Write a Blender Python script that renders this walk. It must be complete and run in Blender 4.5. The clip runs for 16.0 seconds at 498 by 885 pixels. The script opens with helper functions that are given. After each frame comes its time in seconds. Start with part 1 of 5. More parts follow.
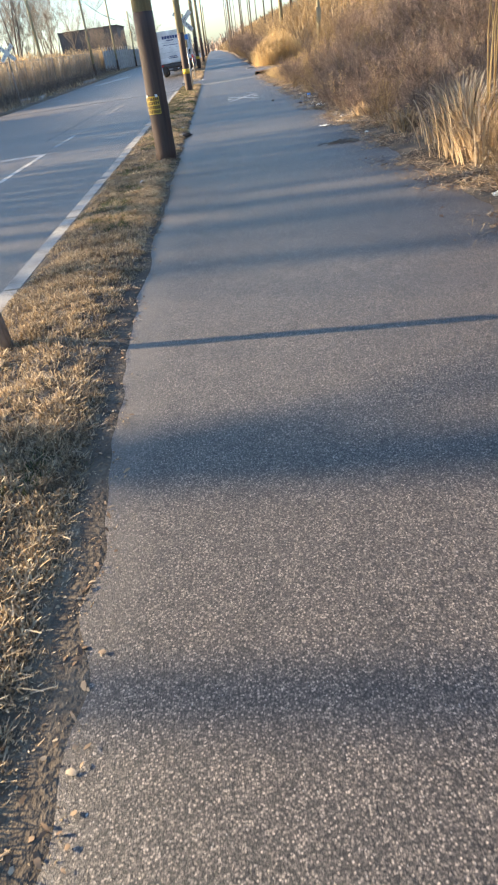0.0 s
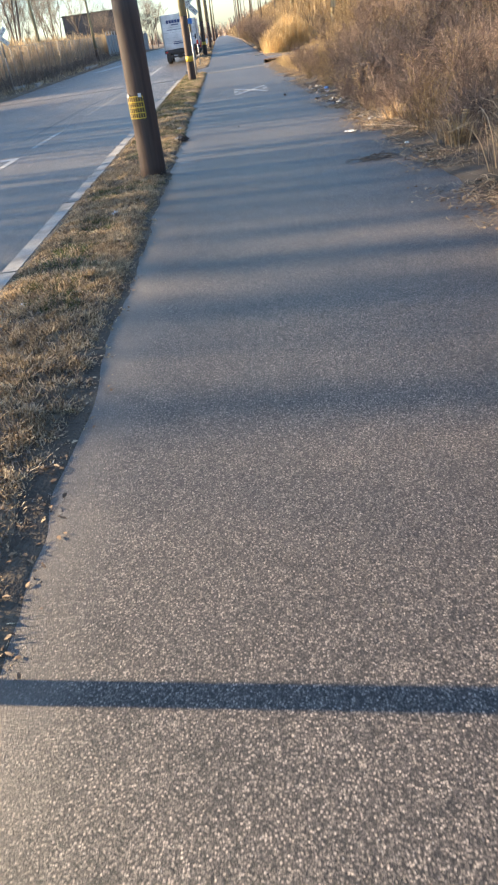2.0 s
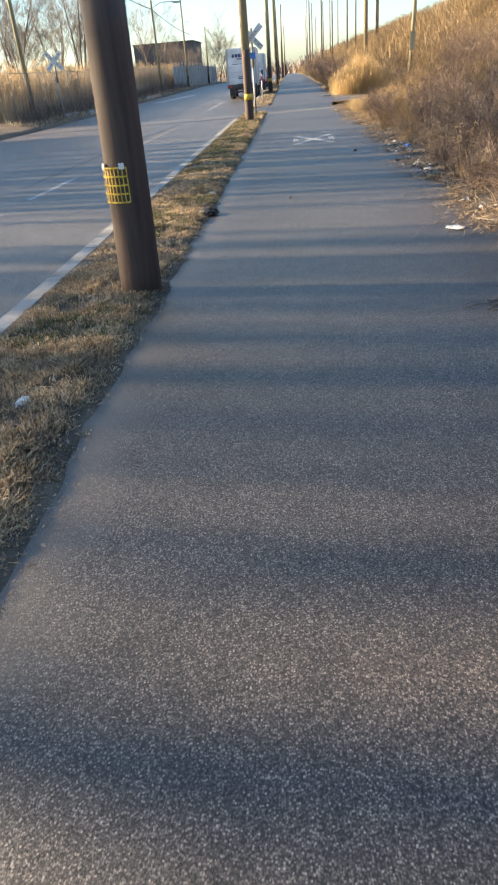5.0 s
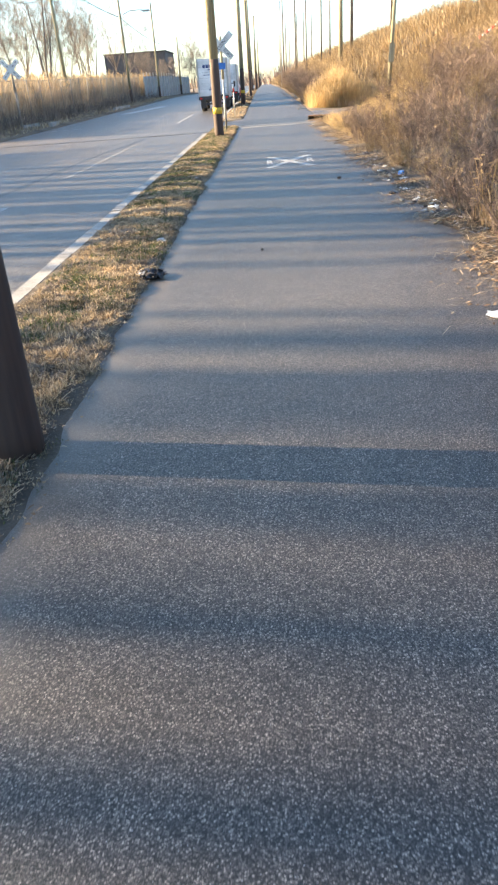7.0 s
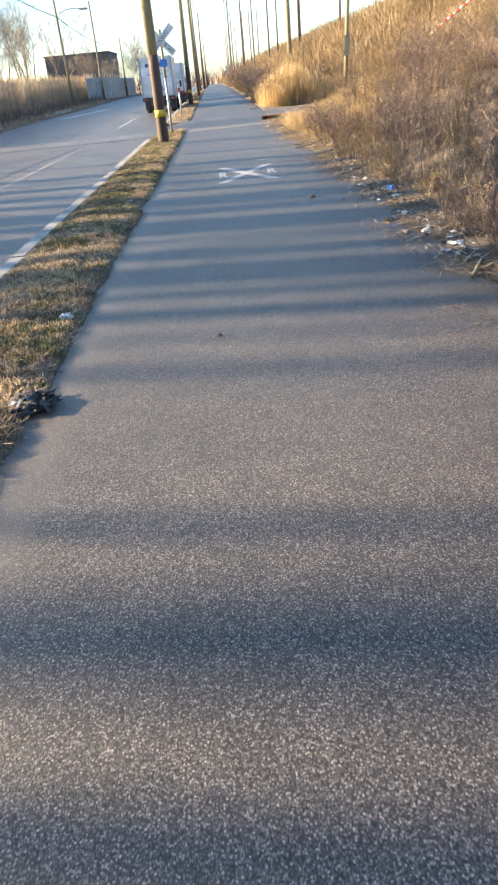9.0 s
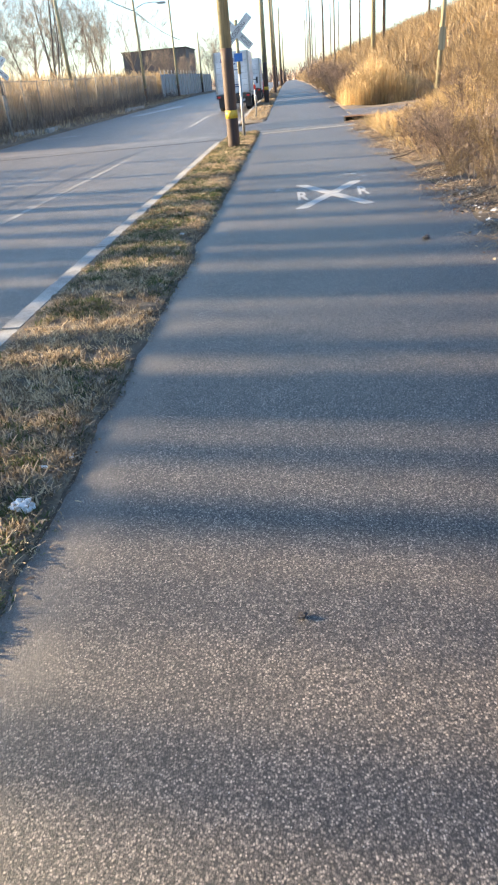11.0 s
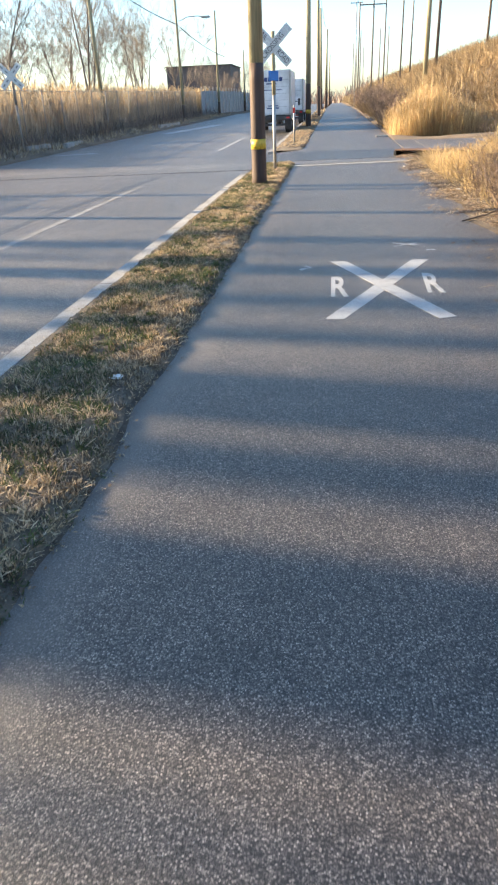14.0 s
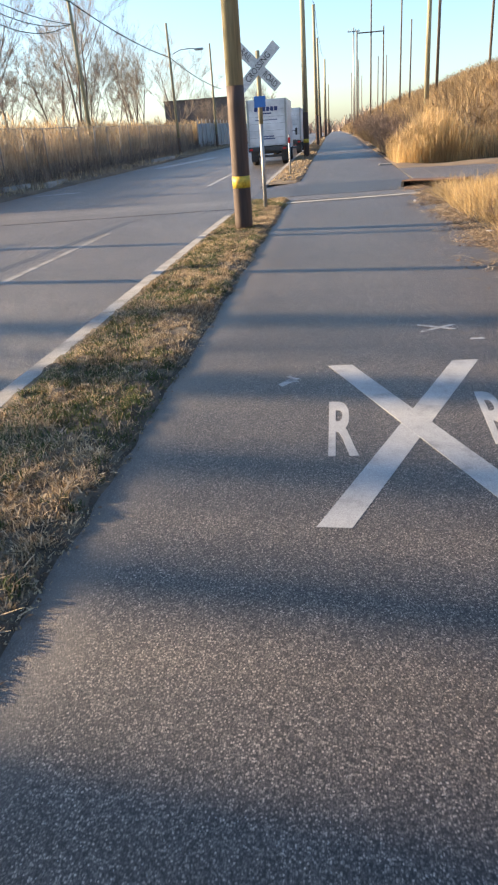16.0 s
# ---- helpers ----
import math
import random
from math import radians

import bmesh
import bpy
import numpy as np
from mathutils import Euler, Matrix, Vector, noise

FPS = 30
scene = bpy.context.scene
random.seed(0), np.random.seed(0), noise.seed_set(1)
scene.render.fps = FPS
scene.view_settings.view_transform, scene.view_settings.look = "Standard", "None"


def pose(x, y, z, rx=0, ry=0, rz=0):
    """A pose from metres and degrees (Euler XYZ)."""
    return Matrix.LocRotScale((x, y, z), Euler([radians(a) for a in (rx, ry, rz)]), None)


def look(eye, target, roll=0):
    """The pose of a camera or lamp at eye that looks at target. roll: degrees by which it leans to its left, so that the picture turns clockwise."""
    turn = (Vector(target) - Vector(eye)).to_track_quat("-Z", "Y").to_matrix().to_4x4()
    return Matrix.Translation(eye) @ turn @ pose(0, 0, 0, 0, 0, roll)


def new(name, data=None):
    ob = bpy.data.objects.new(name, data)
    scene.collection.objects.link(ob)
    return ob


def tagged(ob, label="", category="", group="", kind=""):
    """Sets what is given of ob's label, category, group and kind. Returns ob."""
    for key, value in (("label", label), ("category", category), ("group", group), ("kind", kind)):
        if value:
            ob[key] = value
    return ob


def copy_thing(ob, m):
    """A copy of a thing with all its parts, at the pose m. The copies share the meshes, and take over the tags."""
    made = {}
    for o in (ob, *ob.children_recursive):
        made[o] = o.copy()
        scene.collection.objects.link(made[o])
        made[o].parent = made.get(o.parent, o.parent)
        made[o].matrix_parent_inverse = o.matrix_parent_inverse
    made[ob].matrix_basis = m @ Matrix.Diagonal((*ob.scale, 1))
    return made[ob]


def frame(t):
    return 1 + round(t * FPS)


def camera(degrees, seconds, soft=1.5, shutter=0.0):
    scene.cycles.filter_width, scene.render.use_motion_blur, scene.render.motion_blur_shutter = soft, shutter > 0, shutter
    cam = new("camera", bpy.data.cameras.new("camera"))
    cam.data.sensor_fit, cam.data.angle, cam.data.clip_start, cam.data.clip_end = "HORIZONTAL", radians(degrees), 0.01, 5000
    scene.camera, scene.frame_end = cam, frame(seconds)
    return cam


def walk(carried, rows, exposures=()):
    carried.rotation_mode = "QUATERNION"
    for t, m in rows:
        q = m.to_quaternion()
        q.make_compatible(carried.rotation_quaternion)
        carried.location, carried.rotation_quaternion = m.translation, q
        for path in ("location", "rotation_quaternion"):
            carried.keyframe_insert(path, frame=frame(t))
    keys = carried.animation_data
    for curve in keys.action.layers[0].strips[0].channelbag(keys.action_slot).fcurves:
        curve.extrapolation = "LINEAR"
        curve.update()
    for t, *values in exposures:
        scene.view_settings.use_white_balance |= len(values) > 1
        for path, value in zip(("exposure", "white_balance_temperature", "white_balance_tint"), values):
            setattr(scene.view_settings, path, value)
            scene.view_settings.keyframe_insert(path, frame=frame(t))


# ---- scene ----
WALK = [
    (0, 0.000, 0.000, 1.618, 59.54, 7.41, -2.71),
    (0.5, 0.007, 0.696, 1.618, 59.25, 5.52, -1.44),
    (1, 0.095, 1.377, 1.621, 59.09, 4.23, -1.12),
    (1.5, 0.070, 2.059, 1.600, 58.69, 8.03, -3.44),
    (2, 0.115, 2.834, 1.618, 58.70, 7.05, -2.07),
    (2.5, 0.121, 3.578, 1.610, 59.56, 5.91, -1.13),
    (3, 0.133, 4.321, 1.610, 60.69, 5.17, -0.44),
    (3.5, 0.130, 5.031, 1.626, 61.78, 3.47, 0.68),
    (4, 0.165, 5.792, 1.606, 61.79, 3.49, 1.85),
    (4.2, 0.218, 6.103, 1.612, 61.41, 3.96, 2.34),
    (6.3, 0.349, 8.915, 1.638, 62.07, 4.09, 3.51),
    (6.5, 0.352, 9.200, 1.666, 62.16, 3.95, 3.26),
    (7, 0.355, 9.967, 1.642, 62.12, 3.58, 1.19),
    (7.5, 0.401, 10.758, 1.626, 61.82, 3.97, -0.46),
    (8, 0.394, 11.546, 1.611, 61.58, 3.85, -1.03),
    (8.5, 0.419, 12.269, 1.605, 61.33, 4.48, -1.65),
    (9, 0.363, 13.009, 1.583, 61.79, 4.86, -2.70),
    (9.5, 0.365, 13.781, 1.567, 61.67, 5.13, -2.16),
    (10, 0.280, 14.497, 1.570, 62.33, 5.26, 0.50),
    (10.2, 0.268, 14.810, 1.601, 62.49, 5.18, 1.15),
    (12.3, 0.330, 17.416, 1.609, 60.96, 4.66, 4.79),
    (12.5, 0.333, 17.721, 1.584, 61.44, 4.83, 4.86),
    (13, 0.317, 18.498, 1.606, 62.92, 4.92, 5.00),
    (13.5, 0.319, 19.286, 1.618, 63.25, 4.67, 5.11),
    (14, 0.324, 20.004, 1.662, 63.51, 2.14, 6.48),
    (14.5, 0.339, 20.794, 1.645, 63.83, 2.68, 6.47),
    (15, 0.353, 21.534, 1.651, 64.34, 3.52, 6.46),
    (15.5, 0.348, 22.281, 1.631, 65.20, 3.41, 6.00),
    (16, 0.377, 23.037, 1.629, 65.67, 3.82, 6.59),
]
cam = camera(40.26, 16.0, soft=2.2, shutter=0.1)
walk(cam, [(t, pose(x, y, z, rx, ry, rz)) for t, x, y, z, rx, ry, rz in WALK],
     exposures=[(0.0, 2.02, 5720, 5), (0.5, 2.02, 5720, 5), (1.0, 2.3, 5760, 5.5), (2.0, 2.05, 5800, 6), (3.0, 1.95, 5720, 5), (4.0, 1.85, 5900, 5), (6.5, 2.27, 5950, 5), (7.5, 2.55, 6000, 5.5), (8.5, 2.49, 5980, 5), (9.0, 2.24, 5780, 5), (10.0, 2.18, 5750, 5), (12.5, 2.48, 5830, 4), (13.0, 2.35, 5680, 2.5), (14.5, 2.18, 5800, 5), (15.0, 2.23, 5800, 5), (15.5, 1.83, 5950, 9), (16.0, 1.77, 5950, 9)])

# ---- light ----
SUN_EL, SUN_AZ = 18.0, -81.5        # degrees above the horizon; from +y, clockwise
world = bpy.data.worlds.new("sky")
scene.world = world
world.use_nodes = True
wn = world.node_tree.nodes
sky = wn.new("ShaderNodeTexSky")
sky.sky_type = "NISHITA"
sky.sun_disc = False
sky.sun_elevation, sky.sun_rotation = radians(SUN_EL), radians(SUN_AZ)
sky.air_density, sky.dust_density, sky.ozone_density = 1.0, 1.0, 2.0
wn["Background"].inputs["Strength"].default_value = 0.085
world.node_tree.links.new(sky.outputs[0], wn["Background"].inputs["Color"])
sun_data = bpy.data.lights.new("sun", "SUN")
sun_data.energy, sun_data.angle, sun_data.color = 5.0, radians(0.6), (1.0, 0.7, 0.4)
sun = new("sun", sun_data)
_a, _e = radians(SUN_AZ), radians(SUN_EL)
sun_way = Vector((math.sin(_a) * math.cos(_e), math.cos(_a) * math.cos(_e), math.sin(_e)))
sun.matrix_world = look(sun_way * 60, (0, 0, 0))

# ---- materials ----


def material(name, build=None, color=(0.5, 0.5, 0.5), rough=0.8, metal=0.0):
    m = bpy.data.materials.new(name)
    m.use_nodes = True
    nt = m.node_tree
    b = nt.nodes["Principled BSDF"]
    b.inputs["Base Color"].default_value = (*color, 1)
    b.inputs["Roughness"].default_value = rough
    b.inputs["Metallic"].default_value = metal
    if build:
        build(nt, b)
    return m


def link(nt, a, b):
    nt.links.new(a, b)


def place_of(nt, scale=(1, 1, 1), world_space=True):
    src = nt.nodes.new("ShaderNodeNewGeometry").outputs["Position"] if world_space else nt.nodes.new("ShaderNodeTexCoord").outputs["Object"]
    mp = nt.nodes.new("ShaderNodeMapping")
    mp.inputs["Scale"].default_value = scale
    link(nt, src, mp.inputs["Vector"])
    return mp.outputs["Vector"]


def noise_of(nt, vec, scale, detail=3.0, rough=0.55):
    n = nt.nodes.new("ShaderNodeTexNoise")
    n.inputs["Scale"].default_value, n.inputs["Detail"].default_value, n.inputs["Roughness"].default_value = scale, detail, rough
    link(nt, vec, n.inputs["Vector"])
    return n.outputs["Fac"]


def ramp(nt, fac, stops):
    r = nt.nodes.new("ShaderNodeValToRGB")
    els = r.color_ramp.elements
    while len(els) < len(stops):
        els.new(0.5)
    for e, (p, c) in zip(els, stops):
        e.position, e.color = p, (*c, 1) if len(c) == 3 else c
    link(nt, fac, r.inputs["Fac"])
    return r.outputs["Color"]


def blend(nt, a, b, fac, mode="MIX"):
    x = nt.nodes.new("ShaderNodeMix")
    x.data_type, x.blend_type = "RGBA", mode
    for v, s in ((a, x.inputs[6]), (b, x.inputs[7]), (fac, x.inputs[0])):
        if isinstance(v, (int, float)):
            s.default_value = v
        elif isinstance(v, tuple):
            s.default_value = (*v, 1)
        else:
            link(nt, v, s)
    return x.outputs[2]


def bump_of(nt, b, height, strength=0.4, distance=0.01):
    n = nt.nodes.new("ShaderNodeBump")
    n.inputs["Strength"].default_value, n.inputs["Distance"].default_value = strength, distance
    link(nt, height, n.inputs["Height"])
    link(nt, n.outputs["Normal"], b.inputs["Normal"])


def asphalt_like(dark, light, speck, cell=160.0, share=0.82, dust=None):
    """Rolled asphalt: binder with crushed stones, a few of them bright; dust: (x, width) of a dusty tan margin."""
    def build(nt, b):
        v = place_of(nt)
        vo = nt.nodes.new("ShaderNodeTexVoronoi")
        vo.inputs["Scale"].default_value = cell
        link(nt, v, vo.inputs["Vector"])
        sep = nt.nodes.new("ShaderNodeSeparateColor")
        link(nt, vo.outputs["Color"], sep.inputs[0])
        big = noise_of(nt, v, 0.5, 4.0)
        mid = noise_of(nt, v, 5.0, 4.0)
        fine = noise_of(nt, v, 150.0, 3.0, 0.75)
        base = ramp(nt, big, [(0.3, dark), (0.7, light)])
        base = blend(nt, base, ramp(nt, mid, [(0.3, (0.8, 0.8, 0.8)), (0.7, (1.2, 1.18, 1.16))]), 0.8, "MULTIPLY")
        base = blend(nt, base, ramp(nt, fine, [(0.34, (0.14, 0.14, 0.14)), (0.48, (0.8, 0.79, 0.78)), (0.66, (1.9, 1.87, 1.82))]), 0.9, "MULTIPLY")
        stones = ramp(nt, sep.outputs[0], [(0.0, (0.22, 0.22, 0.23)), (0.5, (0.72, 0.71, 0.7)), (share, (1.25, 1.22, 1.18)), (share + 0.06, (2.0, 1.95, 1.9)), (1.0, speck)])
        base = blend(nt, base, stones, 1.0, "MULTIPLY")
        base = blend(nt, base, ramp(nt, vo.outputs["Distance"], [(0.36, (1.12, 1.11, 1.1)), (0.74, (0.24, 0.24, 0.25))]), 1.0, "MULTIPLY")
        chip = nt.nodes.new("ShaderNodeTexVoronoi")
        chip.inputs["Scale"].default_value = cell * 0.95
        link(nt, v, chip.inputs["Vector"])
        pick = nt.nodes.new("ShaderNodeSeparateColor")
        link(nt, chip.outputs["Color"], pick.inputs[0])
        few = nt.nodes.new("ShaderNodeMath")
        few.operation = "GREATER_THAN"
        link(nt, pick.outputs[1], few.inputs[0])
        few.inputs[1].default_value = 0.978
        core = nt.nodes.new("ShaderNodeMath")
        core.operation = "LESS_THAN"
        link(nt, chip.outputs["Distance"], core.inputs[0])
        core.inputs[1].default_value = 0.33
        bright = nt.nodes.new("ShaderNodeMath")
        bright.operation = "MULTIPLY"
        link(nt, few.outputs[0], bright.inputs[0])
        link(nt, core.outputs[0], bright.inputs[1])
        base = blend(nt, base, (0.33, 0.32, 0.305), bright.outputs[0])
        if dust:
            x = nt.nodes.new("ShaderNodeSeparateXYZ")
            link(nt, v, x.inputs[0])
            wob = nt.nodes.new("ShaderNodeMath")
            wob.operation = "MULTIPLY_ADD"
            link(nt, noise_of(nt, v, 2.2, 5.0), wob.inputs[0])
            wob.inputs[1].default_value = 0.5
            link(nt, x.outputs[0], wob.inputs[2])
            mr = nt.nodes.new("ShaderNodeMapRange")
            mr.inputs[1].default_value, mr.inputs[2].default_value = dust[0] + 0.25, dust[0] + 0.25 + dust[1]
            mr.inputs[3].default_value, mr.inputs[4].default_value = 0.8, 0.0
            link(nt, wob.outputs[0], mr.inputs[0])
            base = blend(nt, base, ramp(nt, fine, [(0.3, (0.1, 0.088, 0.074)), (0.7, (0.19, 0.168, 0.142))]), mr.outputs[0])
        link(nt, base, b.inputs["Base Color"])
        b.inputs["Roughness"].default_value = 0.47
        b.inputs["Specular IOR Level"].default_value = 0.55
        h = nt.nodes.new("ShaderNodeMath")
        h.operation = "MULTIPLY_ADD"
        link(nt, sep.outputs[1], h.inputs[0])
        h.inputs[1].default_value = 0.6
        link(nt, fine, h.inputs[2])
        bump_of(nt, b, h.outputs[0], 0.8, 0.005)
    return build


def mottled(stops, scale=4.0, grain=60.0, rough=0.85, strength=0.4, distance=0.01, stretch=(1, 1, 1), world_space=True):
    def build(nt, b):
        v = place_of(nt, stretch, world_space)
        n1 = noise_of(nt, v, scale, 5.0, 0.6)
        n2 = noise_of(nt, v, grain, 3.0)
        c = ramp(nt, n1, stops)
        c = blend(nt, c, ramp(nt, n2, [(0.25, (0.62, 0.62, 0.62)), (0.75, (1.3, 1.3, 1.3))]), 0.8, "MULTIPLY")
        link(nt, c, b.inputs["Base Color"])
        b.inputs["Roughness"].default_value = rough
        bump_of(nt, b, n2, strength, distance)
    return build


def strand_like(stops, patch=0.6, translucent=0.25):
    """Stems and blades: each strand its own tone, with larger patches."""
    def build(nt, b):
        g = nt.nodes.new("ShaderNodeNewGeometry")
        c = ramp(nt, g.outputs["Random Per Island"], stops)
        n = noise_of(nt, place_of(nt), patch, 3.0)
        c = blend(nt, c, ramp(nt, n, [(0.32, (0.5, 0.48, 0.47)), (0.68, (1.28, 1.22, 1.13))]), 0.9, "MULTIPLY")
        link(nt, c, b.inputs["Base Color"])
        b.inputs["Roughness"].default_value = 0.7
        if translucent:
            tr = nt.nodes.new("ShaderNodeBsdfTranslucent")
            link(nt, c, tr.inputs["Color"])
            mx = nt.nodes.new("ShaderNodeMixShader")
            mx.inputs[0].default_value = translucent
            out = nt.nodes["Material Output"]
            link(nt, b.outputs[0], mx.inputs[1])
            link(nt, tr.outputs[0], mx.inputs[2])
            link(nt, mx.outputs[0], out.inputs["Surface"])
    return build


M_PATH = material("path_asphalt", asphalt_like((0.124, 0.113, 0.103), (0.166, 0.152, 0.138), (2.3, 2.25, 2.17), dust=(-0.85, 0.36)))
M_ROAD = material("road_asphalt", asphalt_like((0.15, 0.138, 0.123), (0.212, 0.196, 0.175), (2.2, 2.1, 2.0), cell=140.0))
M_PATCH = material("patch_asphalt", asphalt_like((0.065, 0.065, 0.066), (0.1, 0.1, 0.1), (1.8, 1.75, 1.7)))
M_KERB = material("kerb_concrete", mottled([(0.3, (0.2, 0.19, 0.172)), (0.5, (0.32, 0.308, 0.28)), (0.75, (0.42, 0.405, 0.375))], 3.0, 90.0, 0.85, 0.4, 0.004))
M_PAINT = material("road_paint", mottled([(0.3, (0.26, 0.26, 0.255)), (0.45, (0.36, 0.36, 0.35)), (0.7, (0.43, 0.43, 0.42))], 5.0, 160.0, 0.7, 0.5, 0.003))
M_WORN = material("worn_paint", mottled([(0.38, (0.2, 0.195, 0.19)), (0.52, (0.4, 0.4, 0.39)), (0.7, (0.55, 0.55, 0.54))], 5.0, 90.0, 0.7, 0.3, 0.003))
M_DIRT = material("verge_soil", mottled([(0.3, (0.05, 0.04, 0.03)), (0.5, (0.1, 0.08, 0.058)), (0.7, (0.165, 0.13, 0.09))], 2.5, 45.0, 0.95, 0.8, 0.02))
M_THATCH = material("verge_thatch", mottled([(0.3, (0.07, 0.056, 0.042)), (0.5, (0.15, 0.12, 0.083)), (0.7, (0.27, 0.22, 0.15))], 3.2, 70.0, 0.95, 0.9, 0.02))
M_LAND = material("dry_ground", mottled([(0.3, (0.085, 0.064, 0.045)), (0.5, (0.15, 0.112, 0.075)), (0.7, (0.22, 0.165, 0.105))], 0.5, 9.0, 0.95, 0.8, 0.03))
M_GRASS = material("dry_grass", strand_like([(0.0, (0.15, 0.115, 0.078)), (0.3, (0.32, 0.25, 0.16)), (0.65, (0.54, 0.43, 0.275)), (1.0, (0.72, 0.61, 0.43))], 1.8))
M_GREEN = material("winter_grass", strand_like([(0.0, (0.045, 0.065, 0.024)), (0.6, (0.085, 0.12, 0.036)), (1.0, (0.18, 0.185, 0.07))], 1.8))
M_TWIG = material("brush_twigs", strand_like([(0.0, (0.09, 0.07, 0.065)), (0.4, (0.205, 0.153, 0.133)), (0.75, (0.325, 0.247, 0.204)), (1.0, (0.5, 0.4, 0.31))], 0.9, 0.2))
M_HILL = material("hill_brush", strand_like([(0.0, (0.15, 0.106, 0.062)), (0.4, (0.285, 0.208, 0.115)), (0.75, (0.4, 0.305, 0.168)), (1.0, (0.55, 0.44, 0.26))], 0.25, 0.25))
M_REED = material("golden_reeds", strand_like([(0.0, (0.34, 0.25, 0.125)), (0.45, (0.54, 0.41, 0.205)), (0.8, (0.66, 0.515, 0.27)), (1.0, (0.74, 0.61, 0.36))], 0.5, 0.45))
M_FAR = material("far_reed_blades", strand_like([(0.0, (0.28, 0.225, 0.16)), (0.5, (0.45, 0.375, 0.265)), (1.0, (0.6, 0.52, 0.38))], 0.5, 0.25))
M_BRUSH = material("grey_brush", strand_like([(0.0, (0.1, 0.088, 0.08)), (0.5, (0.2, 0.172, 0.15)), (1.0, (0.34, 0.29, 0.24))], 0.7, 0.1))
M_FENCE = material("weathered_fence_steel", mottled([(0.3, (0.2, 0.18, 0.155)), (0.7, (0.33, 0.3, 0.26))], 6.0, 60.0, 0.7, 0.2, 0.002))
M_FAINT = material("faint_paint", mottled([(0.36, (0.15, 0.145, 0.138)), (0.52, (0.23, 0.225, 0.215)), (0.7, (0.36, 0.355, 0.34))], 4.0, 70.0, 0.7, 0.3, 0.003))
M_STRAW = material("pale_straw", strand_like([(0.0, (0.3, 0.215, 0.13)), (0.5, (0.52, 0.405, 0.26)), (1.0, (0.72, 0.6, 0.42))], 1.2, 0.25))
M_DEBRIS = material("shredded_litter", strand_like([(0.0, (0.06, 0.06, 0.062)), (0.5, (0.22, 0.22, 0.225)), (1.0, (0.6, 0.6, 0.6))], 2.0, 0.0))
M_PLUME = material("reed_plumes", strand_like([(0.0, (0.42, 0.31, 0.16)), (1.0, (0.68, 0.53, 0.32))], 0.8, 0.4))
M_BARK = material("bark", mottled([(0.3, (0.09, 0.073, 0.06)), (0.7, (0.22, 0.18, 0.145))], 4.0, 40.0, 0.9, 0.6, 0.02, (1, 1, 0.25)))
M_BRANCH = material("bare_branches", strand_like([(0.0, (0.12, 0.1, 0.088)), (1.0, (0.26, 0.22, 0.187))], 0.4, 0.0))
M_CREO = material("creosoted_wood", mottled([(0.3, (0.036, 0.023, 0.019)), (0.5, (0.075, 0.047, 0.034)), (0.75, (0.15, 0.097, 0.066))], 5.0, 26.0, 0.7, 0.25, 0.003, (1, 1, 0.06)))
M_WOOD = material("weathered_pole_wood", mottled([(0.3, (0.19, 0.168, 0.102)), (0.5, (0.3, 0.27, 0.17)), (0.75, (0.43, 0.39, 0.255))], 5.0, 30.0, 0.8, 0.25, 0.003, (1, 1, 0.06)))
M_YELLOW = material("yellow_marker", mottled([(0.35, (0.45, 0.3, 0.03)), (0.6, (0.72, 0.5, 0.05))], 20.0, 90.0, 0.5, 0.2, 0.002))
M_BLACK = material("black_print_and_shade", color=(0.02, 0.02, 0.02), rough=0.6)
M_SIGN = material("sign_white", mottled([(0.3, (0.6, 0.6, 0.58)), (0.7, (0.78, 0.78, 0.76))], 3.0, 40.0, 0.45, 0.1, 0.001))
M_BLUE = material("sign_blue", mottled([(0.3, (0.05, 0.17, 0.5)), (0.7, (0.07, 0.22, 0.6))], 8.0, 60.0, 0.4, 0.05, 0.001))
M_STEEL = material("galvanised_steel", mottled([(0.3, (0.33, 0.33, 0.32)), (0.7, (0.5, 0.5, 0.48))], 12.0, 90.0, 0.5, 0.15, 0.002, (1, 1, 0.2)), metal=0.6)
M_RUST = material("rusted_steel", mottled([(0.3, (0.1, 0.055, 0.035)), (0.7, (0.22, 0.13, 0.08))], 9.0, 70.0, 0.8, 0.4, 0.004), metal=0.2)
M_WHITE = material("truck_white", mottled([(0.3, (0.68, 0.69, 0.7)), (0.7, (0.75, 0.76, 0.77))], 0.9, 1.6, 0.4, 0.05, 0.001))
M_DARK = material("truck_dark", mottled([(0.3, (0.03, 0.03, 0.032)), (0.7, (0.07, 0.07, 0.072))], 4.0, 30.0, 0.6, 0.2, 0.003))
M_TYRE = material("tyre_rubber", mottled([(0.3, (0.02, 0.02, 0.02)), (0.7, (0.045, 0.044, 0.042))], 6.0, 80.0, 0.85, 0.3, 0.003))
M_RED = material("red_lens", color=(0.55, 0.03, 0.03), rough=0.25)
M_BAR = material("blue_print", color=(0.03, 0.05, 0.16), rough=0.5)
M_GLASS = material("dark_glass", color=(0.02, 0.025, 0.03), rough=0.08)
M_CABLE = material("cable_black", color=(0.03, 0.03, 0.032), rough=0.6)
M_WALL = material("dark_wall", mottled([(0.3, (0.075, 0.072, 0.074)), (0.7, (0.13, 0.122, 0.12))], 0.8, 5.0, 0.9, 0.5, 0.02))
M_ROOF = material("dark_roof", mottled([(0.3, (0.05, 0.045, 0.045)), (0.7, (0.09, 0.08, 0.08))], 1.0, 6.0, 0.85, 0.3, 0.02))
